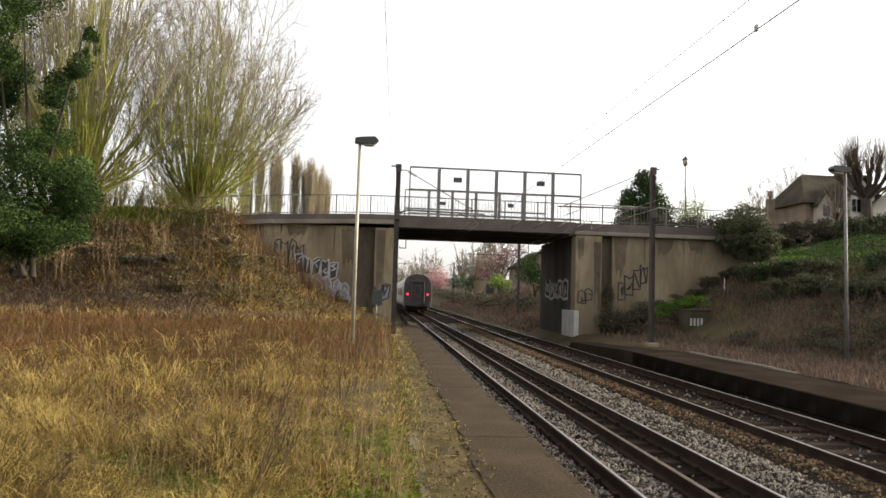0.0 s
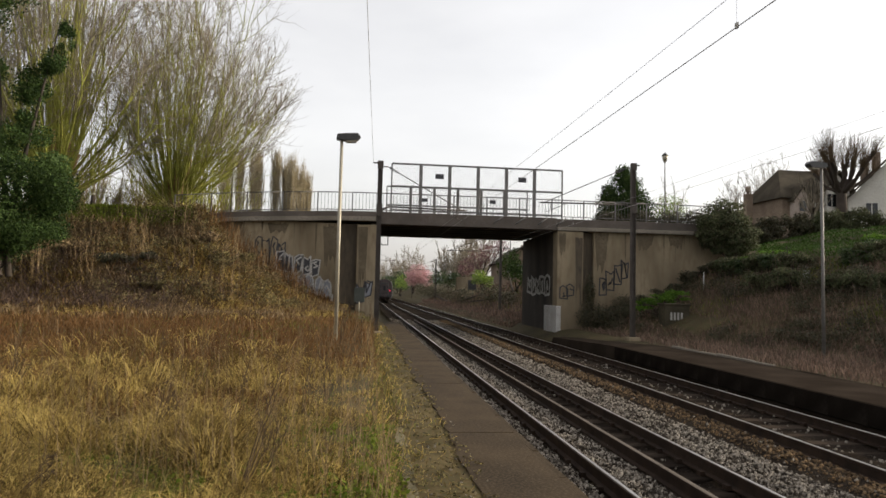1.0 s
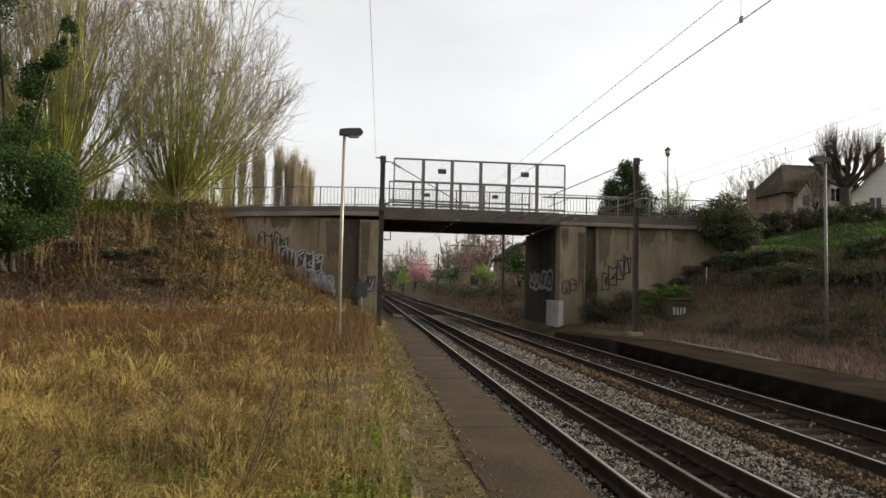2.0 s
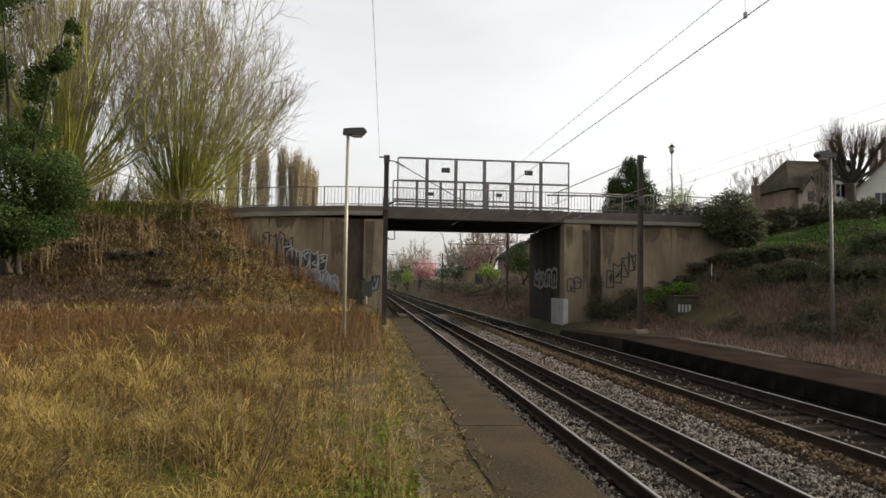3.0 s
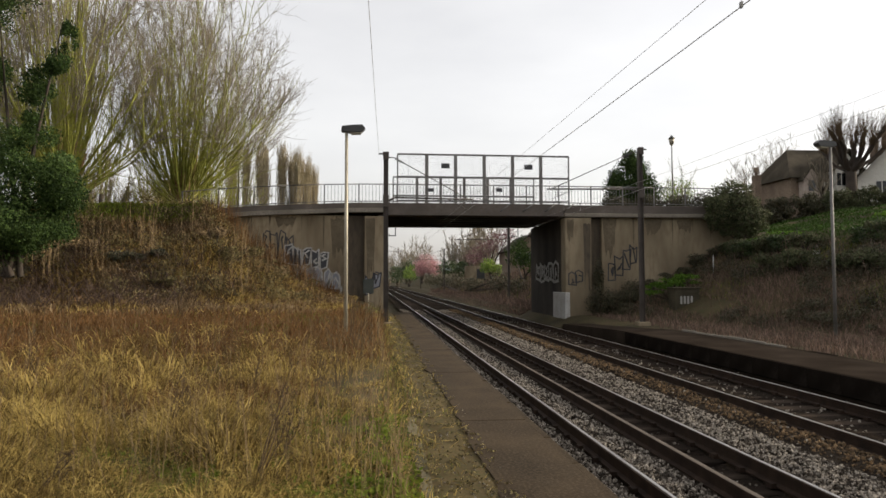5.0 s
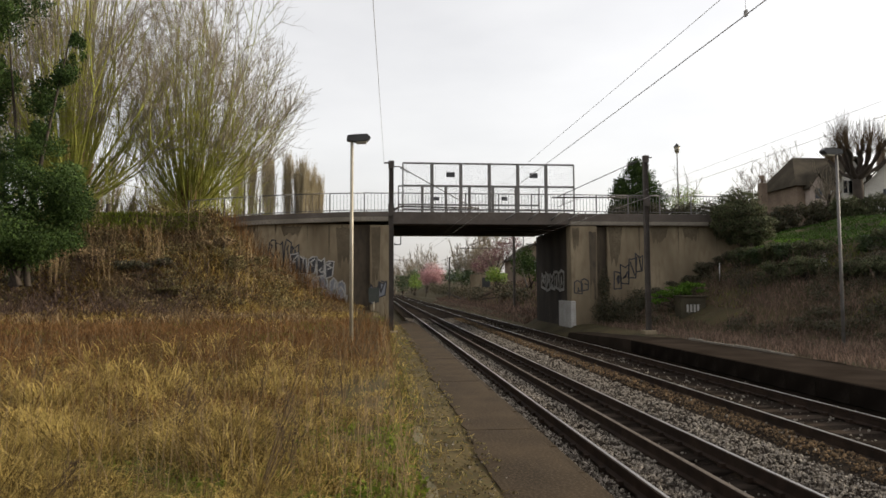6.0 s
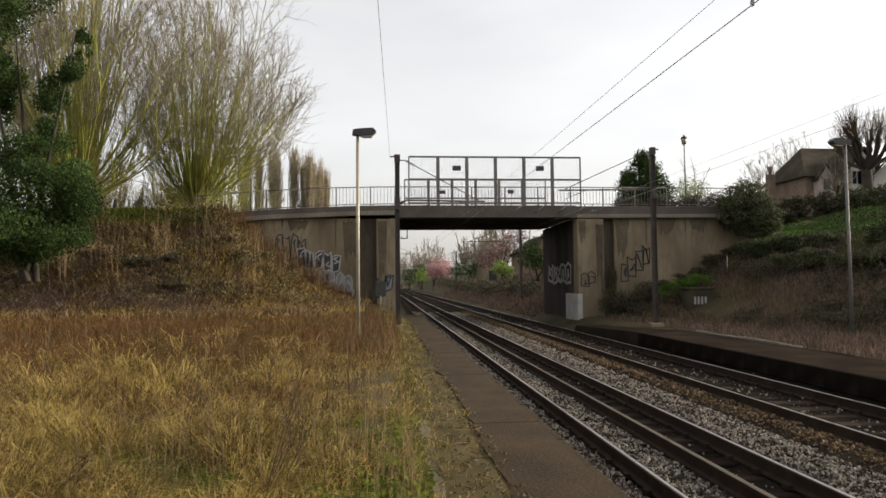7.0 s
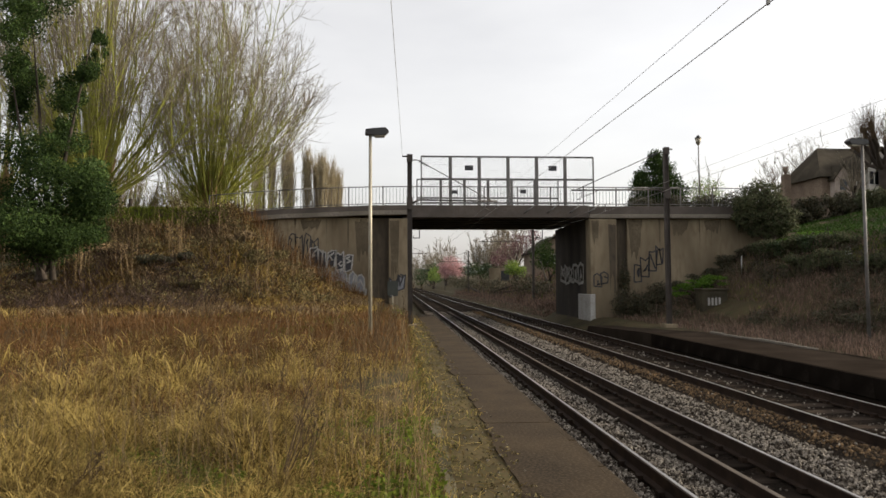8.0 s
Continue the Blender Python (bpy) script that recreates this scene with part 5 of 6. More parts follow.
# lighter leaf colour stands in for the sunlit patch of the evergreen
shrub([(-12.2, 27.5, 5.1, 0.7, 0.8, 0.95), (-12.1, 27.4, 6.1, 0.6, 0.7, 0.6)], 4200, 0.07, M_LEAFLIT, 6, "bright green leafy shoots coloured as the sunlit edge of the evergreen")


# ---- far bank ----
M_RENDERWALL = material("white_render", (0.55, 0.53, 0.48), (0.68, 0.66, 0.61), (0.45, 0.42, 0.36), 0.5, 9.0, 0.9, bump=0.15)
M_STONEWALL = material("brown_house_wall", (0.16, 0.12, 0.09), (0.26, 0.20, 0.15), (0.12, 0.09, 0.07), 0.6, 7.0, 0.9, bump=0.3)
M_PALEHOUSE = material("pale_pink_render", (0.36, 0.30, 0.26), (0.46, 0.39, 0.34), (0.28, 0.23, 0.2), 0.6, 8.0, 0.9, bump=0.1)
M_ROOF = material("brown_roof_tile", (0.038, 0.031, 0.022), (0.075, 0.06, 0.043), (0.04, 0.036, 0.022), 0.8, 9.0, 0.9, bump=0.4, per_island=0.4)
# aerial haze is mixed into the hill's pale blue-grey colour
M_FARHILL = material("hazy_far_hill", (0.17, 0.20, 0.21), (0.22, 0.25, 0.25), None, 0.01, 0.08, 1.0, bump=0.0)
M_MOSS = material("mossy_cabinet", (0.045, 0.038, 0.027), (0.085, 0.07, 0.048), (0.04, 0.042, 0.022), 1.5, 14.0, 0.9)
M_WHITE = material("white_paint", (0.55, 0.54, 0.5), (0.68, 0.67, 0.62), (0.4, 0.38, 0.33), 3.0, 25.0, 0.8, bump=0.05)
M_BLUEGREY = material("faded_blue_paint", (0.17, 0.18, 0.21), (0.27, 0.28, 0.31), (0.2, 0.19, 0.18), 1.5, 14.0, 0.85, bump=0.05)
M_BLACKPAINT = material("black_spray_paint", (0.025, 0.025, 0.03), (0.05, 0.05, 0.055), None, 1.5, 14.0, 0.7, bump=0.02)
M_STAIN = material("grime_stain", (0.085, 0.068, 0.046), (0.16, 0.13, 0.088), None, 1.0, 9.0, 0.95, bump=0.1)
M_SIGNGREEN = material("dull_green_sign", (0.035, 0.042, 0.036), (0.06, 0.065, 0.055), None, 2.0, 20.0, 0.6, bump=0.02)


def right_bank():
    rng = np.random.default_rng(41)
    n = 70000
    y = 9 * np.exp(rng.random(n) * math.log(35 / 9.0))
    x = 11.1 + rng.random(n) * 13
    z = zs(x, y)
    keep = (z < 3.4) & ~((y > 34.6)) & ~((np.abs(x - 14.7) < 0.75) & (y > 27.0) & (y < 31.2)) & ((z > -0.1) | (rng.random(n) < 0.45))
    x, y, z = x[keep], y[keep], z[keep]
    n = len(x)
    green = (patchy(x, y, 0.35, 4.0) + rng.normal(0, 0.15, n) > 0.3) & (z > 0.4)
    for s, mat, h, label in ((~green, M_BANKBRUSH, 0.42, "dead brown undergrowth on the far bank"), (green, M_GREEN, 0.3, "patches of green grass on the far bank")):
        k = int(s.sum())
        blades("bank_undergrowth", x[s], y[s], z[s], rng.uniform(0.4, 1.0, k) * h, np.full(k, 0.02), rng.uniform(0.2, 1.1, k), mat, rng, label)
    m = 520
    y = rng.uniform(14, 34.4, m)
    x = 11.6 + rng.random(m) * 9
    z = zs(x, y)
    keep = (z < 3.2) & (z > -0.15) & (patchy(x, y, 0.4, 6.0) > -0.22) & ~((np.abs(x - 14.5) < 1.2) & (y > 26.5) & (y < 31.5))
    x, y, z = x[keep], y[keep], z[keep]
    s = rng.uniform(0.2, 0.55, len(x))
    v, f = leaf_cloud(np.stack([x, y, z + 0.15, s, s, s * 0.75], 1), 36000, 0.045, rng)
    tagged(fast("brambles", v, f, M_BRAMBLE), "dark brambles on the far bank", "brambles", kind="stuff")
    # bare brown whips
    m = 900
    y, x = rng.uniform(14, 34, m), 12 + rng.random(m) * 8
    z = zs(x, y)
    keep = (z < 3.0) & (z > -0.15) & ~((np.abs(x - 14.5) < 1.0) & (y > 26.5) & (y < 31.5))
    x, y, z = x[keep], y[keep], z[keep]
    m = len(x)
    u = np.linspace(0, 1, 4)
    h = rng.uniform(0.5, 1.3, m)
    p = np.stack([x[:, None] + rng.normal(0, 0.25, m)[:, None] * u, y[:, None] + rng.normal(0, 0.2, m)[:, None] * u, z[:, None] + h[:, None] * u * (1.2 - 0.3 * u)], 2)
    v, f = tubes(p, np.linspace(0.009, 0.003, 4)[None].repeat(m, 0), 3)
    tagged(fast("bare_whips", v, f, M_BANKBRUSH), "bare brown stems on the far bank", "stems", kind="stuff")
    # lawn on the upper slope
    n = 90000
    y, x = rng.uniform(20, 50, n), 15.5 + rng.random(n) * 25
    z = zs(x, y)
    keep = (z > 2.9) & ~((y > 34.6) & (y < 43) & (x < 22.3))
    x, y, z = x[keep], y[keep], z[keep]
    n = len(x)
    blades("lawn", x, y, z, rng.uniform(0.08, 0.2, n), np.full(n, 0.045), rng.uniform(0.4, 1.2, n), M_LAWN, rng, "green garden lawn on the hillside")


M_BANKBRUSH = material("dark_brown_brush", (0.085, 0.06, 0.048), (0.25, 0.17, 0.128), (0.14, 0.098, 0.074), 0.3, 3.0, 0.95, per_island=0.9, bump=0.0, through_light=0.2)
M_DARKHEDGE = material("dark_hedge_leaf", (0.042, 0.052, 0.026), (0.115, 0.13, 0.062), (0.09, 0.072, 0.05), 0.7, 5.0, 0.8, per_island=0.9, bump=0.0, through_light=0.15)
M_FRESHDIM = material("grassy_green_leaf", (0.06, 0.13, 0.016), (0.14, 0.24, 0.035), None, 0.5, 5.0, 0.8, per_island=0.7, bump=0.0, through_light=0.35)
M_LAWN = material("garden_lawn", (0.024, 0.058, 0.012), (0.056, 0.105, 0.02), (0.05, 0.075, 0.02), 0.4, 4.0, 0.9, per_island=0.7, bump=0.0, through_light=0.15)
right_bank()

# clipped hedges and bushes of the garden
HEDGE = [(17.5, 28.9, 0.62), (17.85, 28.0, 0.66), (18.2, 27.2, 0.64), (18.6, 24.9, 0.55), (18.75, 24.1, 0.56), (18.9, 23.3, 0.56), (19.1, 22.5, 0.56)]
for i, (x, y, r) in enumerate(HEDGE):
    z = ground_z(x, y)
    low = 1.0 if i < 3 else 0.86
    shrub(clumps([(x, y, z + 0.38 * low, r, r, 0.52 * low), (x + 0.3, y - 0.3, z + 0.42 * low, r * 0.85, r * 0.85, 0.5 * low)], 6, 0.55, 700 + i), 3200, 0.045, M_DARKHEDGE, 70 + i, "rounded dark evergreen hedge bush on the bank", "hedge_bush", "hedge", "hedge on the bank")
for i, (x, y, r) in enumerate([(18.9, 33.0, 0.75), (19.3, 32.2, 0.8), (19.6, 31.2, 0.7), (19.8, 30.2, 0.7), (20.0, 29.2, 0.65), (21.0, 26.2, 0.8), (21.2, 25.2, 0.8)]):
    z = ground_z(x, y)
    shrub(clumps([(x, y, z + 0.3, r, r, 0.5), (x - 0.4, y + 0.3, z + 0.35, r * 0.7, r * 0.7, 0.45)], 7, 0.5, 720 + i), 3000, 0.05, M_LEAF if i % 2 else M_DARKHEDGE, 80 + i, "low dark garden shrub above the hedge", "garden_shrub", "bush", "garden shrubs")
for i, (x, y, r) in enumerate([(20.1, 33.2, 0.8), (20.7, 32.6, 0.7), (20.5, 31.3, 0.55), (23.4, 28.6, 0.5)]):
    z = ground_z(x, y)
    shrub([(x, y, z + 0.15, r, r * 0.8, 0.22), (x + 0.5, y - 0.4, z + 0.15, r * 0.7, r * 0.6, 0.18)], 1500, 0.05, M_FRESHDIM, 740 + i, "fresh green ground cover on the slope", "ground_cover", "plant", "ground cover on the slope")
# white blossom on the end of the hedge
rng = np.random.default_rng(747)
v, f = leaf_cloud([(18.75, 26.75, ground_z(18.7, 26.8) + 0.45, 0.12, 0.2, 0.42)], 90, 0.03, rng)
tagged(fast("blossom", v, f, M_PALEPAINT), "sprinkle of white blossom at the end of the hedge", "flowers", kind="stuff")
shrub(clumps([(14.4, 31.6, 1.5, 0.9, 0.6, 0.35), (15.3, 31.5, 1.6, 0.8, 0.5, 0.3), (13.8, 31.8, 1.2, 0.6, 0.5, 0.3)], 7, 0.45, 33), 2600, 0.045, M_FRESHDIM, 92, "bright green plants above the cabinet", "ground_cover", "plant")
shrub([(19.15, 34.2, 5.55, 1.38, 1.05, 1.22), (18.6, 34.3, 5.1, 0.9, 0.8, 0.8), (19.9, 33.9, 4.9, 0.95, 0.85, 0.9)] + clumps([(19.4, 34.0, 4.6, 1.1, 0.8, 0.7), (20.0, 33.8, 4.3, 0.8, 0.8, 0.6), (18.6, 34.3, 4.4, 0.8, 0.5, 0.6)], 8, 0.45, 3),
      42000, 0.06, M_DARKHEDGE, 93, "large clipped dark evergreen bush at the end of the bridge wall")
shrub([(17.5, 44, 8.0, 1.5, 1.3, 1.8), (16.6, 44, 7.2, 1.1, 1.0, 1.5), (18.5, 44, 7.4, 1.0, 1.0, 1.4), (17.4, 44, 9.7, 0.6, 0.6, 0.9), (18.1, 44.2, 9.1, 0.5, 0.5, 1.0), (16.3, 44, 8.5, 0.45, 0.5, 0.7)], 20000, 0.07, M_IVY, 94, "dark evergreen tree behind the bridge railing", "evergreen_tree", "tree", stem=0.14)
shrub([(22.8, 49, 8.0, 1.4, 1.2, 1.3), (24.0, 50, 8.3, 1.2, 1.0, 1.3)], 2200, 0.06, M_FRESH, 95, "thinly leaved light green tree beside the road", "young_tree", "tree")
fountain_tree((23.6, 50, 6.2), 4.2, 1.9, 14, 96, "small bare tree beside the road", 5, 3, mats=(M_TWIG, M_TWIG, M_DARKBARK), name="small_bare_tree")
for i, (x, z, r, h) in enumerate([(13.4, 5.75, 0.9, 0.45), (15.2, 5.8, 1.0, 0.5), (17.0, 5.8, 1.0, 0.55), (18.5, 5.9, 0.9, 0.6)]):
    shrub([(x, 35.9, z, r, 0.45, h)], 2600, 0.05, M_BRAMBLE, 100 + i, "dark ivy growing along the parapet", "parapet_ivy", "ivy", "ivy on the parapet")
shrub([(11.9, 34.2, 0.4, 0.9, 0.5, 0.8), (12.9, 34.0, 0.4, 0.9, 0.6, 0.7), (11.85, 34.6, 1.7, 0.3, 0.25, 1.0), (13.6, 34.2, 0.9, 0.7, 0.5, 0.8)], 7000, 0.05, M_BRAMBLE, 110, "dark brambles climbing the foot of the bridge wall", "bramble_bush", "bush")
shrub(clumps([(x, 34.35, ground_z(x, 34.35) + 0.25, 0.75, 0.4, 0.4) for x in (13.6, 14.4, 15.2, 16.0, 16.8, 17.6, 18.4)], 6, 0.5, 34), 9000, 0.05, M_BRAMBLE, 111, "brambles along the foot of the wing wall", "bramble_bush", "bush")


def cabinet():
    ob = thing("trackside_cabinet", "mossy concrete trackside cabinet with white bars", "cabinet", pose(14.7, 30.7, 0))
    part("body", box(bmesh.new(), -0.62, 0.62, -0.3, 0.4, -0.5, 1.2, 0.03), M_MOSS, ob)
    part("lid", box(bmesh.new(), -0.68, 0.68, -0.36, 0.46, 1.2, 1.28, 0.02), M_MOSS, ob)
    for i in range(4):
        part("bar", box(bmesh.new(), -0.34 + i * 0.17, -0.24 + i * 0.17, -0.31, -0.298, 0.5, 0.86), M_PALEPAINT, ob, "white painted bar")


cabinet()
tagged(part("stake", rod(bmesh.new(), (0, 0, -0.2), (0.02, 0, 0.95), 0.03, 0.025, 8), M_PALEPAINT, None, "", pose(17.17, 32.6, ground_z(17.17, 32.6))), "pale stake standing in the bank", "stake")

def pollard(x, y, z, h, seed):
    """A pollarded tree: stout trunk, knuckled limbs, tufts of short twigs."""
    rng = np.random.default_rng(seed)
    ob = thing("pollarded_tree", "dark pollarded tree with knuckled limbs in the garden", "tree", pose(x, y, z), "pollarded trees")
    part("trunk", rod(bmesh.new(), (0, 0, -0.5), (-0.1, 0, h * 0.42), 0.42, 0.34, 12), M_DARKBARK, ob)
    tips = []
    for i in range(13):
        a = 6.283 * i / 13 + rng.uniform(-0.25, 0.25)
        out, top = rng.uniform(0.7, 2.8), h * rng.uniform(0.56, 0.74)
        u = np.linspace(0, 1, 6)
        p = np.stack([-0.1 + math.cos(a) * out * u ** 0.8, math.sin(a) * out * u ** 0.8, h * 0.38 + (top - h * 0.38) * u], 1)[None]
        p += rng.normal(0, 0.06, p.shape)
        limb_mesh("limb", p, np.array([[0.2, 0.16, 0.13, 0.11, 0.17, 0.12]]), 7, M_DARKBARK, ob)
        tips.append(p[0, 3:])
    tips = np.stack(tips)
    tw = offshoots(tips, 70, 0.2, h * 0.27, 1.3, 0.6, rng, 4)
    limb_mesh("twig_spray", tw, np.linspace(0.013, 0.005, 4)[None].repeat(len(tw), 0), 4, M_DEADWEED, ob)["kind"] = "stuff"


pollard(34.4, 45.0, 6.2, 8.4, 1)
fountain_tree((41.5, 64, 9.5), 6.5, 2.6, 20, 120, "bare garden tree behind the house", 5, 3, thick=2.0, mats=(M_TWIG, M_TWIG, M_DARKBARK), name="garden_tree")
fountain_tree((36.5, 62, 9.3), 4.6, 2.0, 16, 121, "bare garden tree behind the house", 5, 3, thick=2.0, mats=(M_TWIG, M_TWIG, M_DARKBARK), name="garden_tree")
fountain_tree((37.0, 52, 8.6), 3.0, 1.6, 18, 122, "bare garden shrub before the house", 5, 3, thick=2.0, mats=(M_TWIG, M_TWIG, M_DARKBARK), name="garden_tree")


def house(x0, x1, y0, y1, z0, eave, ridge, wall_m, label, hip, across, windows=3, verge=0.35):
    """A house with a tiled roof; hip: how far the ridge end steps in at x0; across: ridge along y."""
    ob = thing("house", label, "house", group="houses on the hill")
    part("wall", box(bmesh.new(), x0, x1, y0, y1, z0 - 2.0, eave), wall_m, ob)
    bm = bmesh.new()
    o = 0.35
    ym, xm = (y0 + y1) / 2, (x0 + x1) / 2
    if across:
        prism(bm, [(x0, eave), (x1, eave), (xm, ridge - 0.15)], 'y', y0, y1)
        part("gable", bm, wall_m, ob)
        bm = bmesh.new()
        prism(bm, [(x0 - o, eave - 0.3), (xm, ridge), (x1 + o, eave - 0.3), (x1 + o, eave - 0.12), (xm, ridge + 0.2), (x0 - o, eave - 0.12)], 'y', y0 - verge, y1 + o)
    else:
        a = [bm.verts.new(p) for p in ((x0 - o, y0 - o, eave), (x1 + o, y0 - o, eave), (x1 + o, y1 + o, eave), (x0 - o, y1 + o, eave), (x0 + hip, ym, ridge), (x1 + o, ym, ridge))]
        for q in ((0, 1, 5, 4), (2, 3, 4, 5), (3, 0, 4), (1, 2, 5), (3, 2, 1, 0)):
            bm.faces.new([a[i] for i in q])
    part("roof", bm, M_ROOF, ob, "brown tiled roof")
    bm = bmesh.new()
    cx = x0 + 0.75 * (x1 - x0)
    box(bm, cx - 0.35, cx + 0.35, ym - 0.3, ym + 0.3, ridge - 0.8, ridge + 0.7, 0.03)
    part("chimney", bm, M_STONEWALL, ob)
    for i in range(windows):
        wx = x0 + (x1 - x0) * (0.22 + 0.28 * i)
        w = part("window", box(bmesh.new(), wx - 0.5, wx + 0.5, y0 - 0.05, y0 + 0.02, eave - 1.6, eave - 0.35), M_WHITE, ob)
        for k in (-1, 1):
            part("pane", box(bmesh.new(), wx + k * 0.23 - 0.19, wx + k * 0.23 + 0.19, y0 - 0.06, y0 - 0.04, eave - 1.52, eave - 0.43), M_GLASS, w)
    return ob


old_house = house(36.3, 43.4, 55.0, 61.0, 8.0, 10.5, 13.6, M_STONEWALL, "old brown house with a hipped tiled roof on the hill", 1.6, False, 2)
bm = bmesh.new()
prism(bm, [(37.0, 8.6), (38.5, 8.6), (38.5, 10.3), (37.75, 11.35), (37.0, 10.3)], 'y', 54.3, 57.5)
dormer = part("dormer", bm, M_PALEHOUSE, old_house, "pale gabled dormer")
bm = bmesh.new()
prism(bm, [(36.8, 10.1), (37.75, 11.4), (38.7, 10.1), (38.7, 10.25), (37.75, 11.58), (36.8, 10.25)], 'y', 54.1, 57.6)
part("dormer_roof", bm, M_ROOF, dormer)
part("pane", box(bmesh.new(), 37.45, 38.05, 54.26, 54.32, 9.3, 10.2), M_GLASS, dormer)
house(39.9, 42.1, 54.2, 57, 9.2, 11.3, 12.8, M_RENDERWALL, "white rendered house wing on the hill", 0, True, 2)
gabled = house(-3.9, 3.9, 0.0, 6.0, 8.0, 10.3, 14.6, M_RENDERWALL, "white gabled house with a brown roof", 0, True, 3, 0.55)
gabled.matrix_basis = pose(44.3, 50.9, 0, 0, 0, -31)
for cx, cz in ((-2.3, 14.1), (-1.4, 14.7)):
    part("chimney", box(bmesh.new(), cx - 0.3, cx + 0.3, 2.4, 3.0, 11.4, cz, 0.03), M_STONEWALL, gabled)
    part("chimney_pot", rod(bmesh.new(), (cx, 2.7, cz), (cx, 2.7, cz + 0.3), 0.12, 0.1, 8), M_ROOF, gabled)
house(17.6, 22.5, 85, 93, 3.0, 5.6, 7.4, M_STONEWALL, "brown house beyond the bridge", 0, True)
ob = thing("gate_pillar", "garden gate pillar with a ball finial", "pillar", pose(34.6, 57.5, 8.5))
part("shaft", box(bmesh.new(), -0.3, 0.3, -0.3, 0.3, 0, 2.6, 0.04), M_STONEWALL, ob)
part("finial", rod(bmesh.new(), (0, 0, 2.6), (0, 0, 3.3), 0.12, 0.26, 10), M_STONEWALL, ob)
for i in range(9):
    x, y, r = 26.6 + 1.3 * i, 43.2 - 0.05 * i, 0.95 - 0.02 * i
    z = ground_z(x, y) - (0.15 if i > 2 else 0)
    shrub(clumps([(x, y, z + 0.95, r, r * 0.7, 1.1), (x + r * 0.7, y, z + 0.85, r * 0.8, r * 0.6, 1.0)], 8, 0.5, 760 + i), 4200, 0.07, M_BRAMBLE if i < 3 else M_DARKHEDGE, 130 + i, "dark clipped garden hedge before the houses", "garden_hedge", "hedge", "hedges before the houses")

# ---- beyond the bridge ----
def verge(x0, x1, y0, y1, n, mat, h, w, seed, name, label):
    rng = np.random.default_rng(seed)
    x, y = rng.uniform(x0, x1, n), y0 + (y1 - y0) * rng.random(n) ** 1.5
    blades(name, x, y, zs(x, y), rng.uniform(0.4, 1.0, n) * h, np.full(n, w), rng.uniform(0.1, 0.9, n), mat, rng, label)


verge(-6, 0.6, 46, 120, 9000, M_DRY, 0.35, 0.05, 140, "verge_grass", "pale dry grass on the verge past the bridge")
verge(11.0, 20, 46, 130, 18000, M_BANKBRUSH, 0.8, 0.04, 141, "cutting_brush", "brown brush on the cutting side past the bridge")
verge(9.5, 12.6, 43.5, 120, 9000, M_BANKBRUSH, 0.3, 0.04, 143, "cess_brush", "low brown brush beside the track past the bridge")
verge(12.0, 22, 46, 130, 5000, M_GREEN, 0.5, 0.05, 142, "cutting_grass", "green patches on the cutting side past the bridge")
BEYOND = [("blossom_tree", "pink cherry tree in full blossom", M_PINK, [(12.0, 150, 5.2, 3.0, 2.5, 2.3), (10.6, 150, 4.4, 1.6, 1.6, 1.7), (13.6, 150, 4.3, 1.6, 1.6, 1.6)], 3600, 0.16),
          ("leafy_tree", "fresh green tree beyond the bridge", M_LEAF, [(8.9, 175, 4.0, 2.6, 2.2, 2.6), (6.6, 190, 3.6, 2.4, 2, 2.5), (10.6, 180, 4.2, 2.0, 2, 2.8)], 4200, 0.17),
          ("leafy_tree", "light green bush beyond the bridge", M_FRESH, [(9.0, 165, 3.6, 1.8, 1.5, 1.9)], 900, 0.14),
          ("leafy_bush", "bright yellow-green bush beyond the bridge", M_FRESH, [(12.9, 75, 3.2, 1.0, 0.9, 0.85), (13.8, 75, 2.9, 0.7, 0.7, 0.7)], 1600, 0.09),
          ("purple_tree", "purple-leaved tree beyond the bridge", M_PURPLE, [(15.2, 92, 5.8, 1.7, 1.5, 1.5), (16.6, 90, 6.9, 1.6, 1.5, 1.5), (14.0, 94, 4.8, 1.3, 1.2, 1.2), (17.8, 88, 7.6, 1.2, 1.2, 1.2)], 2800, 0.10),
          ("dark_bush", "dark evergreen bush beyond the bridge", M_LEAF, [(13.2, 118, 3.9, 2.2, 1.8, 1.3), (15.2, 112, 3.7, 1.8, 1.6, 1.4)], 3000, 0.13),
          ("dark_bush", "brown bushes on the cutting beyond the bridge", M_BRAMBLE, [(12.6, 100, 1.5, 1.8, 2.0, 1.1), (12.4, 84, 1.2, 1.5, 2.0, 1.0), (13.2, 70, 1.6, 1.4, 2.0, 1.1), (12.9, 60, 1.1, 1.0, 1.6, 0.8), (12.6, 125, 1.6, 1.8, 2.0, 1.2), (12.6, 145, 1.8, 1.8, 2.0, 1.3)], 7000, 0.09),
          ("evergreen_tree", "dark evergreen beyond the bridge", M_IVY, [(14.4, 64, 4.2, 0.8, 0.8, 1.6), (15.3, 63, 3.4, 0.8, 0.8, 1.3), (16.8, 78, 4.6, 1.4, 1, 1.6)], 4200, 0.09),
          ("far_tree", "distant green trees along the line", M_LEAF, [(-2, 260, 4, 5, 4, 3.5), (4, 300, 4, 4, 4, 4), (12, 260, 5, 5, 4, 4.5), (-10, 280, 5, 6, 4, 5)], 4000, 0.25)]
for i, (name, label, mat, lumps, n, size) in enumerate(BEYOND):
    shrub(lumps, n, size, mat, 150 + i, label, name, "tree", stem=0.12)
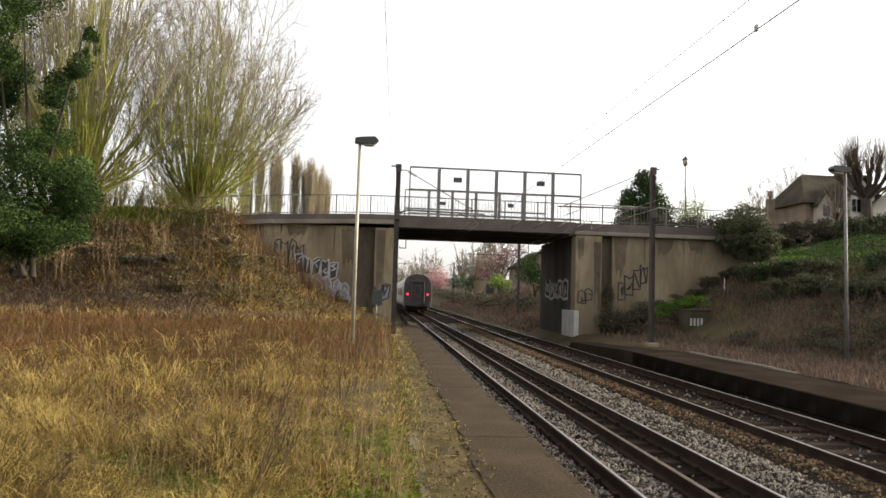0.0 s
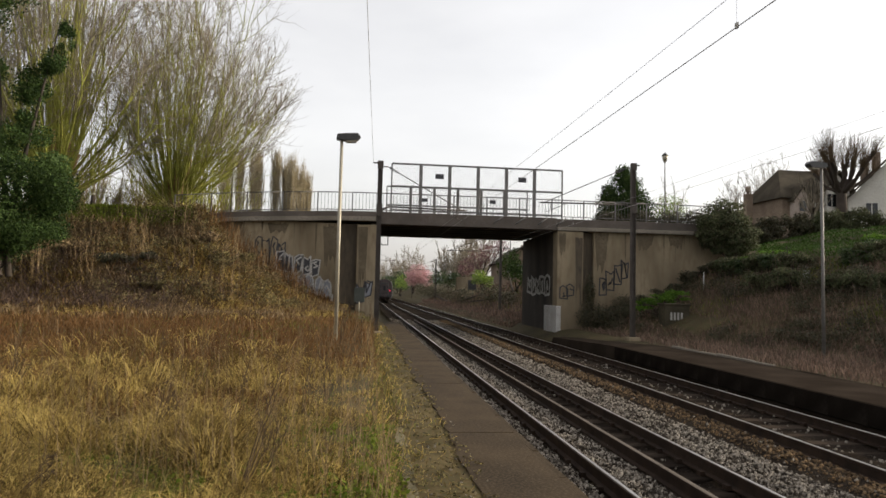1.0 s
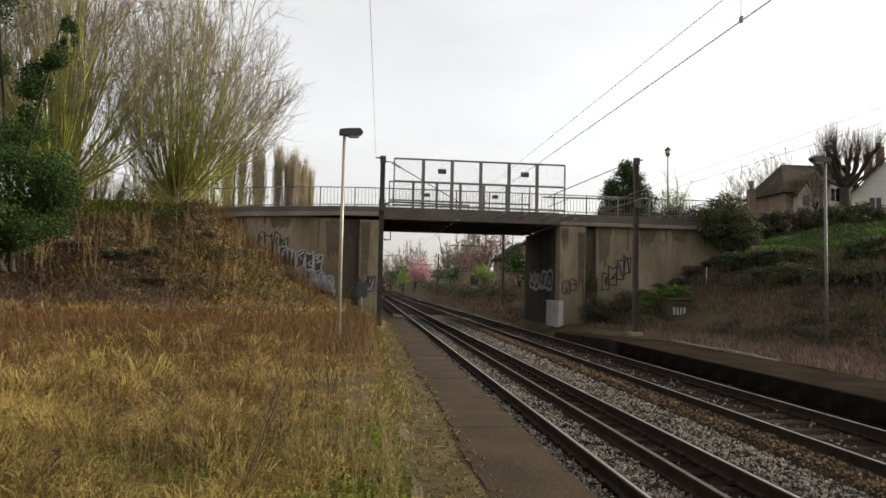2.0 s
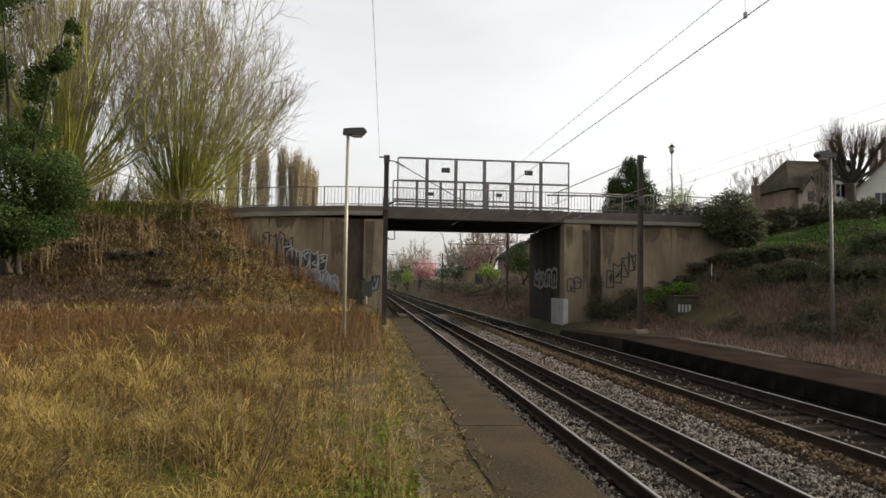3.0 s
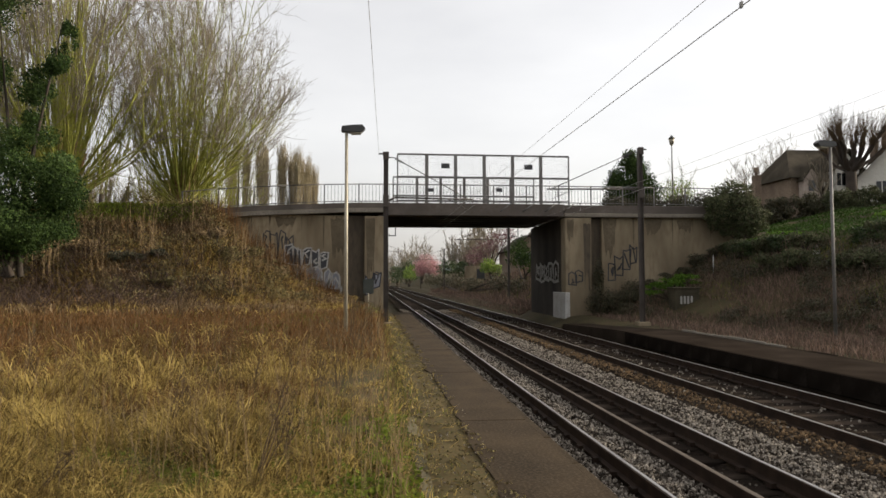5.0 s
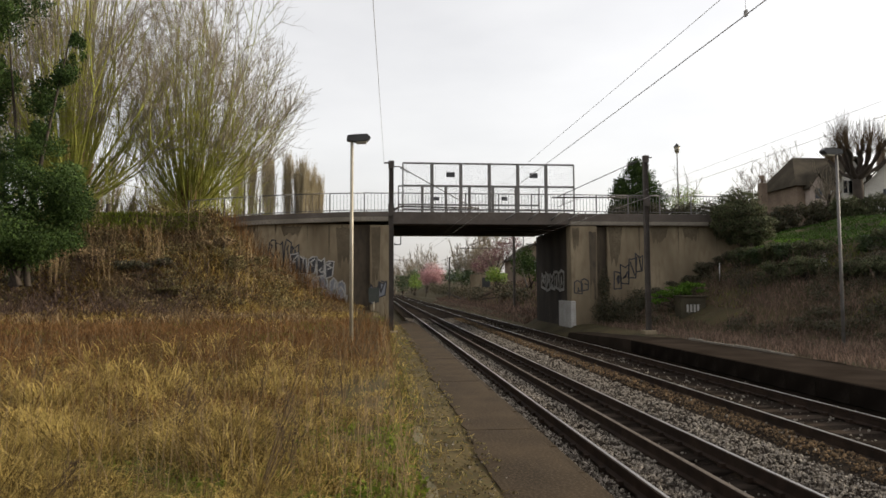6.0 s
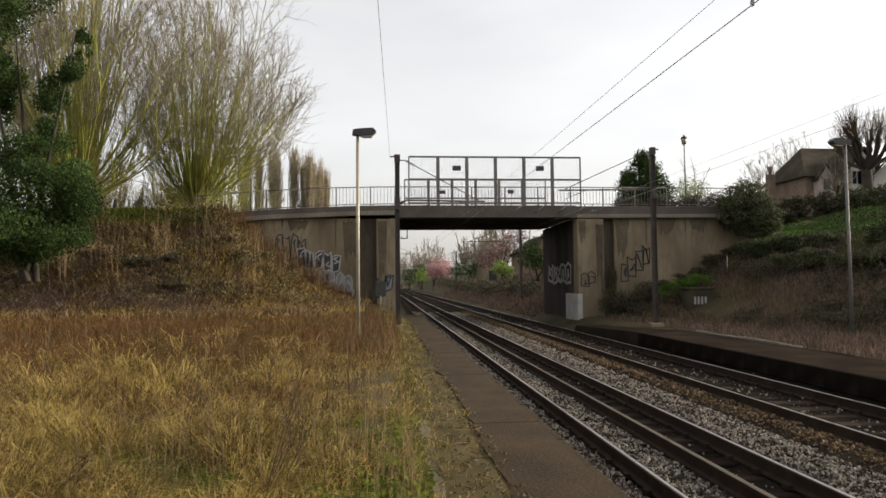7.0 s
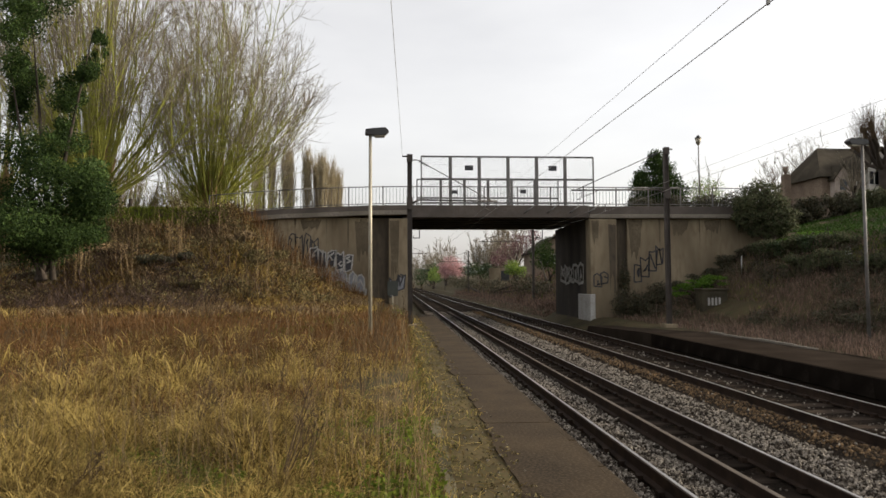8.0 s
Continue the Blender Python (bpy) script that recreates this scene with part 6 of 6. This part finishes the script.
for i, (x, y, h, r) in enumerate([(8.0, 225, 9.5, 4.2), (11.5, 215, 9.5, 4.2), (14.5, 200, 9.5, 3.6), (16.8, 135, 7.5, 2.3), (18.6, 128, 7.0, 2.2), (20.5, 132, 7.5, 2.5), (19.2, 112, 6.6, 2.0), (5.5, 240, 8.5, 4.0)]):
    fountain_tree((x, y, ground_z(x, y) + 0.2), h * 1.35, r * 1.2, 22, 170 + i, "bare tree beyond the bridge", 4, 3, stem_r=0.12, thick=5.0, forks=4, mats=(M_TWIG, M_TWIG, M_DARKBARK))
ob = thing("garden_wall", "low beige garden wall beyond the bridge", "wall")
part("wall", box(bmesh.new(), 12.3, 15.2, 90, 90.3, 0.5, 3.6, 0.03), M_CONCRETE, ob)
# flat black plate stands in for the shade inside an opening
part("opening", box(bmesh.new(), 13.9, 15.0, 89.95, 90.02, 1.9, 3.2), M_BLACK, ob, "dark plate in place of a shaded opening")
xs = np.linspace(-900, 900, 90)
verts = [(x, 900 + 60 * k, (0, 19 + 7 * noise.noise((x * 0.004, 1, 0)) + 4 * noise.noise((x * 0.05, 2, 0)), 24 + 8 * noise.noise((x * 0.003, 7, 0)))[k] * (1 if x < 150 else 1.1)) for k in range(3) for x in xs]
faces = [(j * 90 + i, j * 90 + i + 1, (j + 1) * 90 + i + 1, (j + 1) * 90 + i) for j in range(2) for i in range(89)]
tagged(raw("backdrop", verts, faces, M_FARHILL, True), "low hazy wooded hill on the horizon", "hill", kind="structure")


# ---- paint on the bridge ----
def ribbon(bm, pts, w, y, plane='y'):
    """A painted stroke as a thin raised band through 2D points (u, z)."""
    for (a, b), (c, d) in zip(pts, pts[1:]):
        dx, dz = c - a, d - b
        ln = math.hypot(dx, dz) or 1
        nx, nz = -dz / ln * w / 2, dx / ln * w / 2
        ex, ez = dx / ln * w * 0.3, dz / ln * w * 0.3
        q = [(a - ex + nx, b - ez + nz), (c + ex + nx, d + ez + nz), (c + ex - nx, d + ez - nz), (a - ex - nx, b - ez - nz)]
        bm.faces.new([bm.verts.new((u, y, v) if plane == 'y' else (y, u, v)) for u, v in (q if plane == 'y' else q[::-1])])


def graffiti(u0, z0, count, w, h, slope, y, fill, line, seed, label, plane='y'):
    """A row of angular painted shapes, outlined; they spell nothing."""
    rng = random.Random(seed)
    ob = thing("graffiti", label, "graffiti", group="graffiti on the bridge")
    s = -1
    for i in range(count):
        u, z = u0 + i * w * 0.95, z0 + slope * i
        outline = [(u + rng.uniform(-0.1, 0.1) * w, z), (u + w * rng.uniform(0.75, 1.0), z + rng.uniform(-0.1, 0.15) * h), (u + w * rng.uniform(0.8, 1.1), z + h * rng.uniform(0.8, 1.05)), (u + w * rng.uniform(0.3, 0.6), z + h * rng.uniform(0.65, 1.1)), (u + w * rng.uniform(-0.1, 0.2), z + h * rng.uniform(0.8, 1.0))]
        if fill:
            bm = bmesh.new()
            bm.faces.new([bm.verts.new((a, y, b) if plane == 'y' else (y, a, b)) for a, b in outline])
            part("painted_fill", bm, fill, ob)
        bm = bmesh.new()
        ribbon(bm, outline + outline[:1], w * 0.15, y + s * 0.006, plane)
        mid = [(u + w * rng.uniform(0.2, 0.8), z + h * rng.uniform(0.1, 0.9)) for _ in range(4)]
        ribbon(bm, mid, w * 0.17, y + s * 0.010, plane)
        part("painted_outline", bm, line, ob)["kind"] = "stuff"


FACE = BRIDGE_Y0 - 0.006
graffiti(-5.6, 3.0, 4, 0.40, 1.25, -0.08, FACE, None, M_BLACKPAINT, 1, "dark scrawled graffiti on the concrete wall")
graffiti(-4.5, 2.55, 5, 0.46, 0.95, -0.09, FACE - 0.02, M_BLACKPAINT, M_PALEPAINT, 2, "dark graffiti with pale outlines on the concrete wall")
graffiti(-3.9, 1.35, 5, 0.47, 1.15, -0.12, FACE, M_BLUEGREY, M_PALEPAINT, 3, "faded blue-grey graffiti low on the concrete wall")
graffiti(-2.9, 0.6, 3, 0.45, 0.8, -0.05, FACE, M_BLUEGREY, M_PALEPAINT, 4, "faded blue-grey graffiti above the grass")
graffiti(-0.42, 0.9, 2, 0.42, 1.0, 0.3, BRIDGE_Y0 - 0.26, M_BLUEGREY, M_BLACKPAINT, 5, "grey graffiti on the pilaster")
graffiti(12.5, 1.6, 4, 0.44, 1.05, 0.30, FACE, None, M_BLACKPAINT, 6, "black scrawled graffiti on the wing wall")
graffiti(10.3, 1.4, 2, 0.4, 0.6, 0.1, BRIDGE_Y0 - 0.26, None, M_BLACKPAINT, 8, "thin black scrawl on the pale pilaster")
graffiti(36.2, 1.6, 5, 1.05, 1.0, 0.0, ABUT_R - 0.002, None, M_PALEPAINT, 9, "pale letter-like graffiti on the inner abutment", 'x')


def small_sign():
    ob = thing("small_sign", "small dull green sign on a thin post", "sign", pose(-0.22, 31.0, 0.2))
    part("post", rod(bmesh.new(), (0, 0.04, -0.3), (0, 0.04, 1.5), 0.025, 0.025, 8), M_GALV, ob)
    part("plate", box(bmesh.new(), -0.24, 0.24, -0.01, 0.01, 0.85, 1.5, 0.004), M_SIGNGREEN, ob)


small_sign()
# drip stains below the copings
rng = random.Random(77)
for a, b in ((-9.5, -1.5), (12.3, 18.8)):
    x = a
    while x < b:
        bm = bmesh.new()
        w, h = rng.uniform(0.03, 0.12), rng.uniform(0.4, 1.8)
        vs = [(x, 4.95), (x + w, 4.95), (x + w * rng.uniform(0.6, 0.9), 4.95 - h * 0.6), (x + w * 0.5, 4.95 - h), (x + w * rng.uniform(0.1, 0.35), 4.95 - h * 0.5)]
        bm.faces.new([bm.verts.new((u, BRIDGE_Y0 - 0.004, v)) for u, v in vs])
        tagged(part("drip_stain", bm, M_STAIN), "dark drip stain on the concrete wall", "stain", "drip stains", "structure")
        x += rng.uniform(0.25, 1.1)


def grime(x0, x1, z0, z1, y, seed, mat=None):
    """A ragged stain that runs down a wall."""
    rng = random.Random(seed)
    n = 9
    top = [(x0 + (x1 - x0) * i / n, z1 + rng.uniform(-0.12, 0.0)) for i in range(n + 1)]
    low = [(x0 + (x1 - x0) * (0.15 + 0.7 * i / n), z0 + (z1 - z0) * rng.uniform(0.0, 0.4)) for i in range(n + 1)]
    bm = bmesh.new()
    t, l = [bm.verts.new((a, y, b)) for a, b in top], [bm.verts.new((a, y, b)) for a, b in low]
    for i in range(n):
        bm.faces.new((t[i], l[i], l[i + 1], t[i + 1]))
    tagged(part("grime_stain", bm, mat or M_STAIN), "dark grime running down the concrete", "stain", "grime stains", "structure")


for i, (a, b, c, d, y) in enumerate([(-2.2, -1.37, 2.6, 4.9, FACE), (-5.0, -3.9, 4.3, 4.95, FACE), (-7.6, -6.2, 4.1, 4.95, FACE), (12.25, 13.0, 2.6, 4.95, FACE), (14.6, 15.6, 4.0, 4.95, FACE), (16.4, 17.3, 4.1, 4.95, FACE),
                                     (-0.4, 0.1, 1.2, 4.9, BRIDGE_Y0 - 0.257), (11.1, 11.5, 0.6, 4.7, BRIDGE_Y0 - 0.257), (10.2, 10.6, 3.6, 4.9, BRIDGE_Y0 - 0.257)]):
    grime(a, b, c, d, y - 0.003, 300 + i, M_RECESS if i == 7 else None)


# ---- what moves ----
def motions():
    walk(train, [(t, pose(TRACKS[0], 67.0 + 49.5 * t + 2.0 * t * t, RAIL_Z)) for t in (0.0, 0.5, 1.0, 1.5, 2.0, 2.5, 3.0, 4.0, 5.0, 6.0, 7.0, 8.0)])


motions()
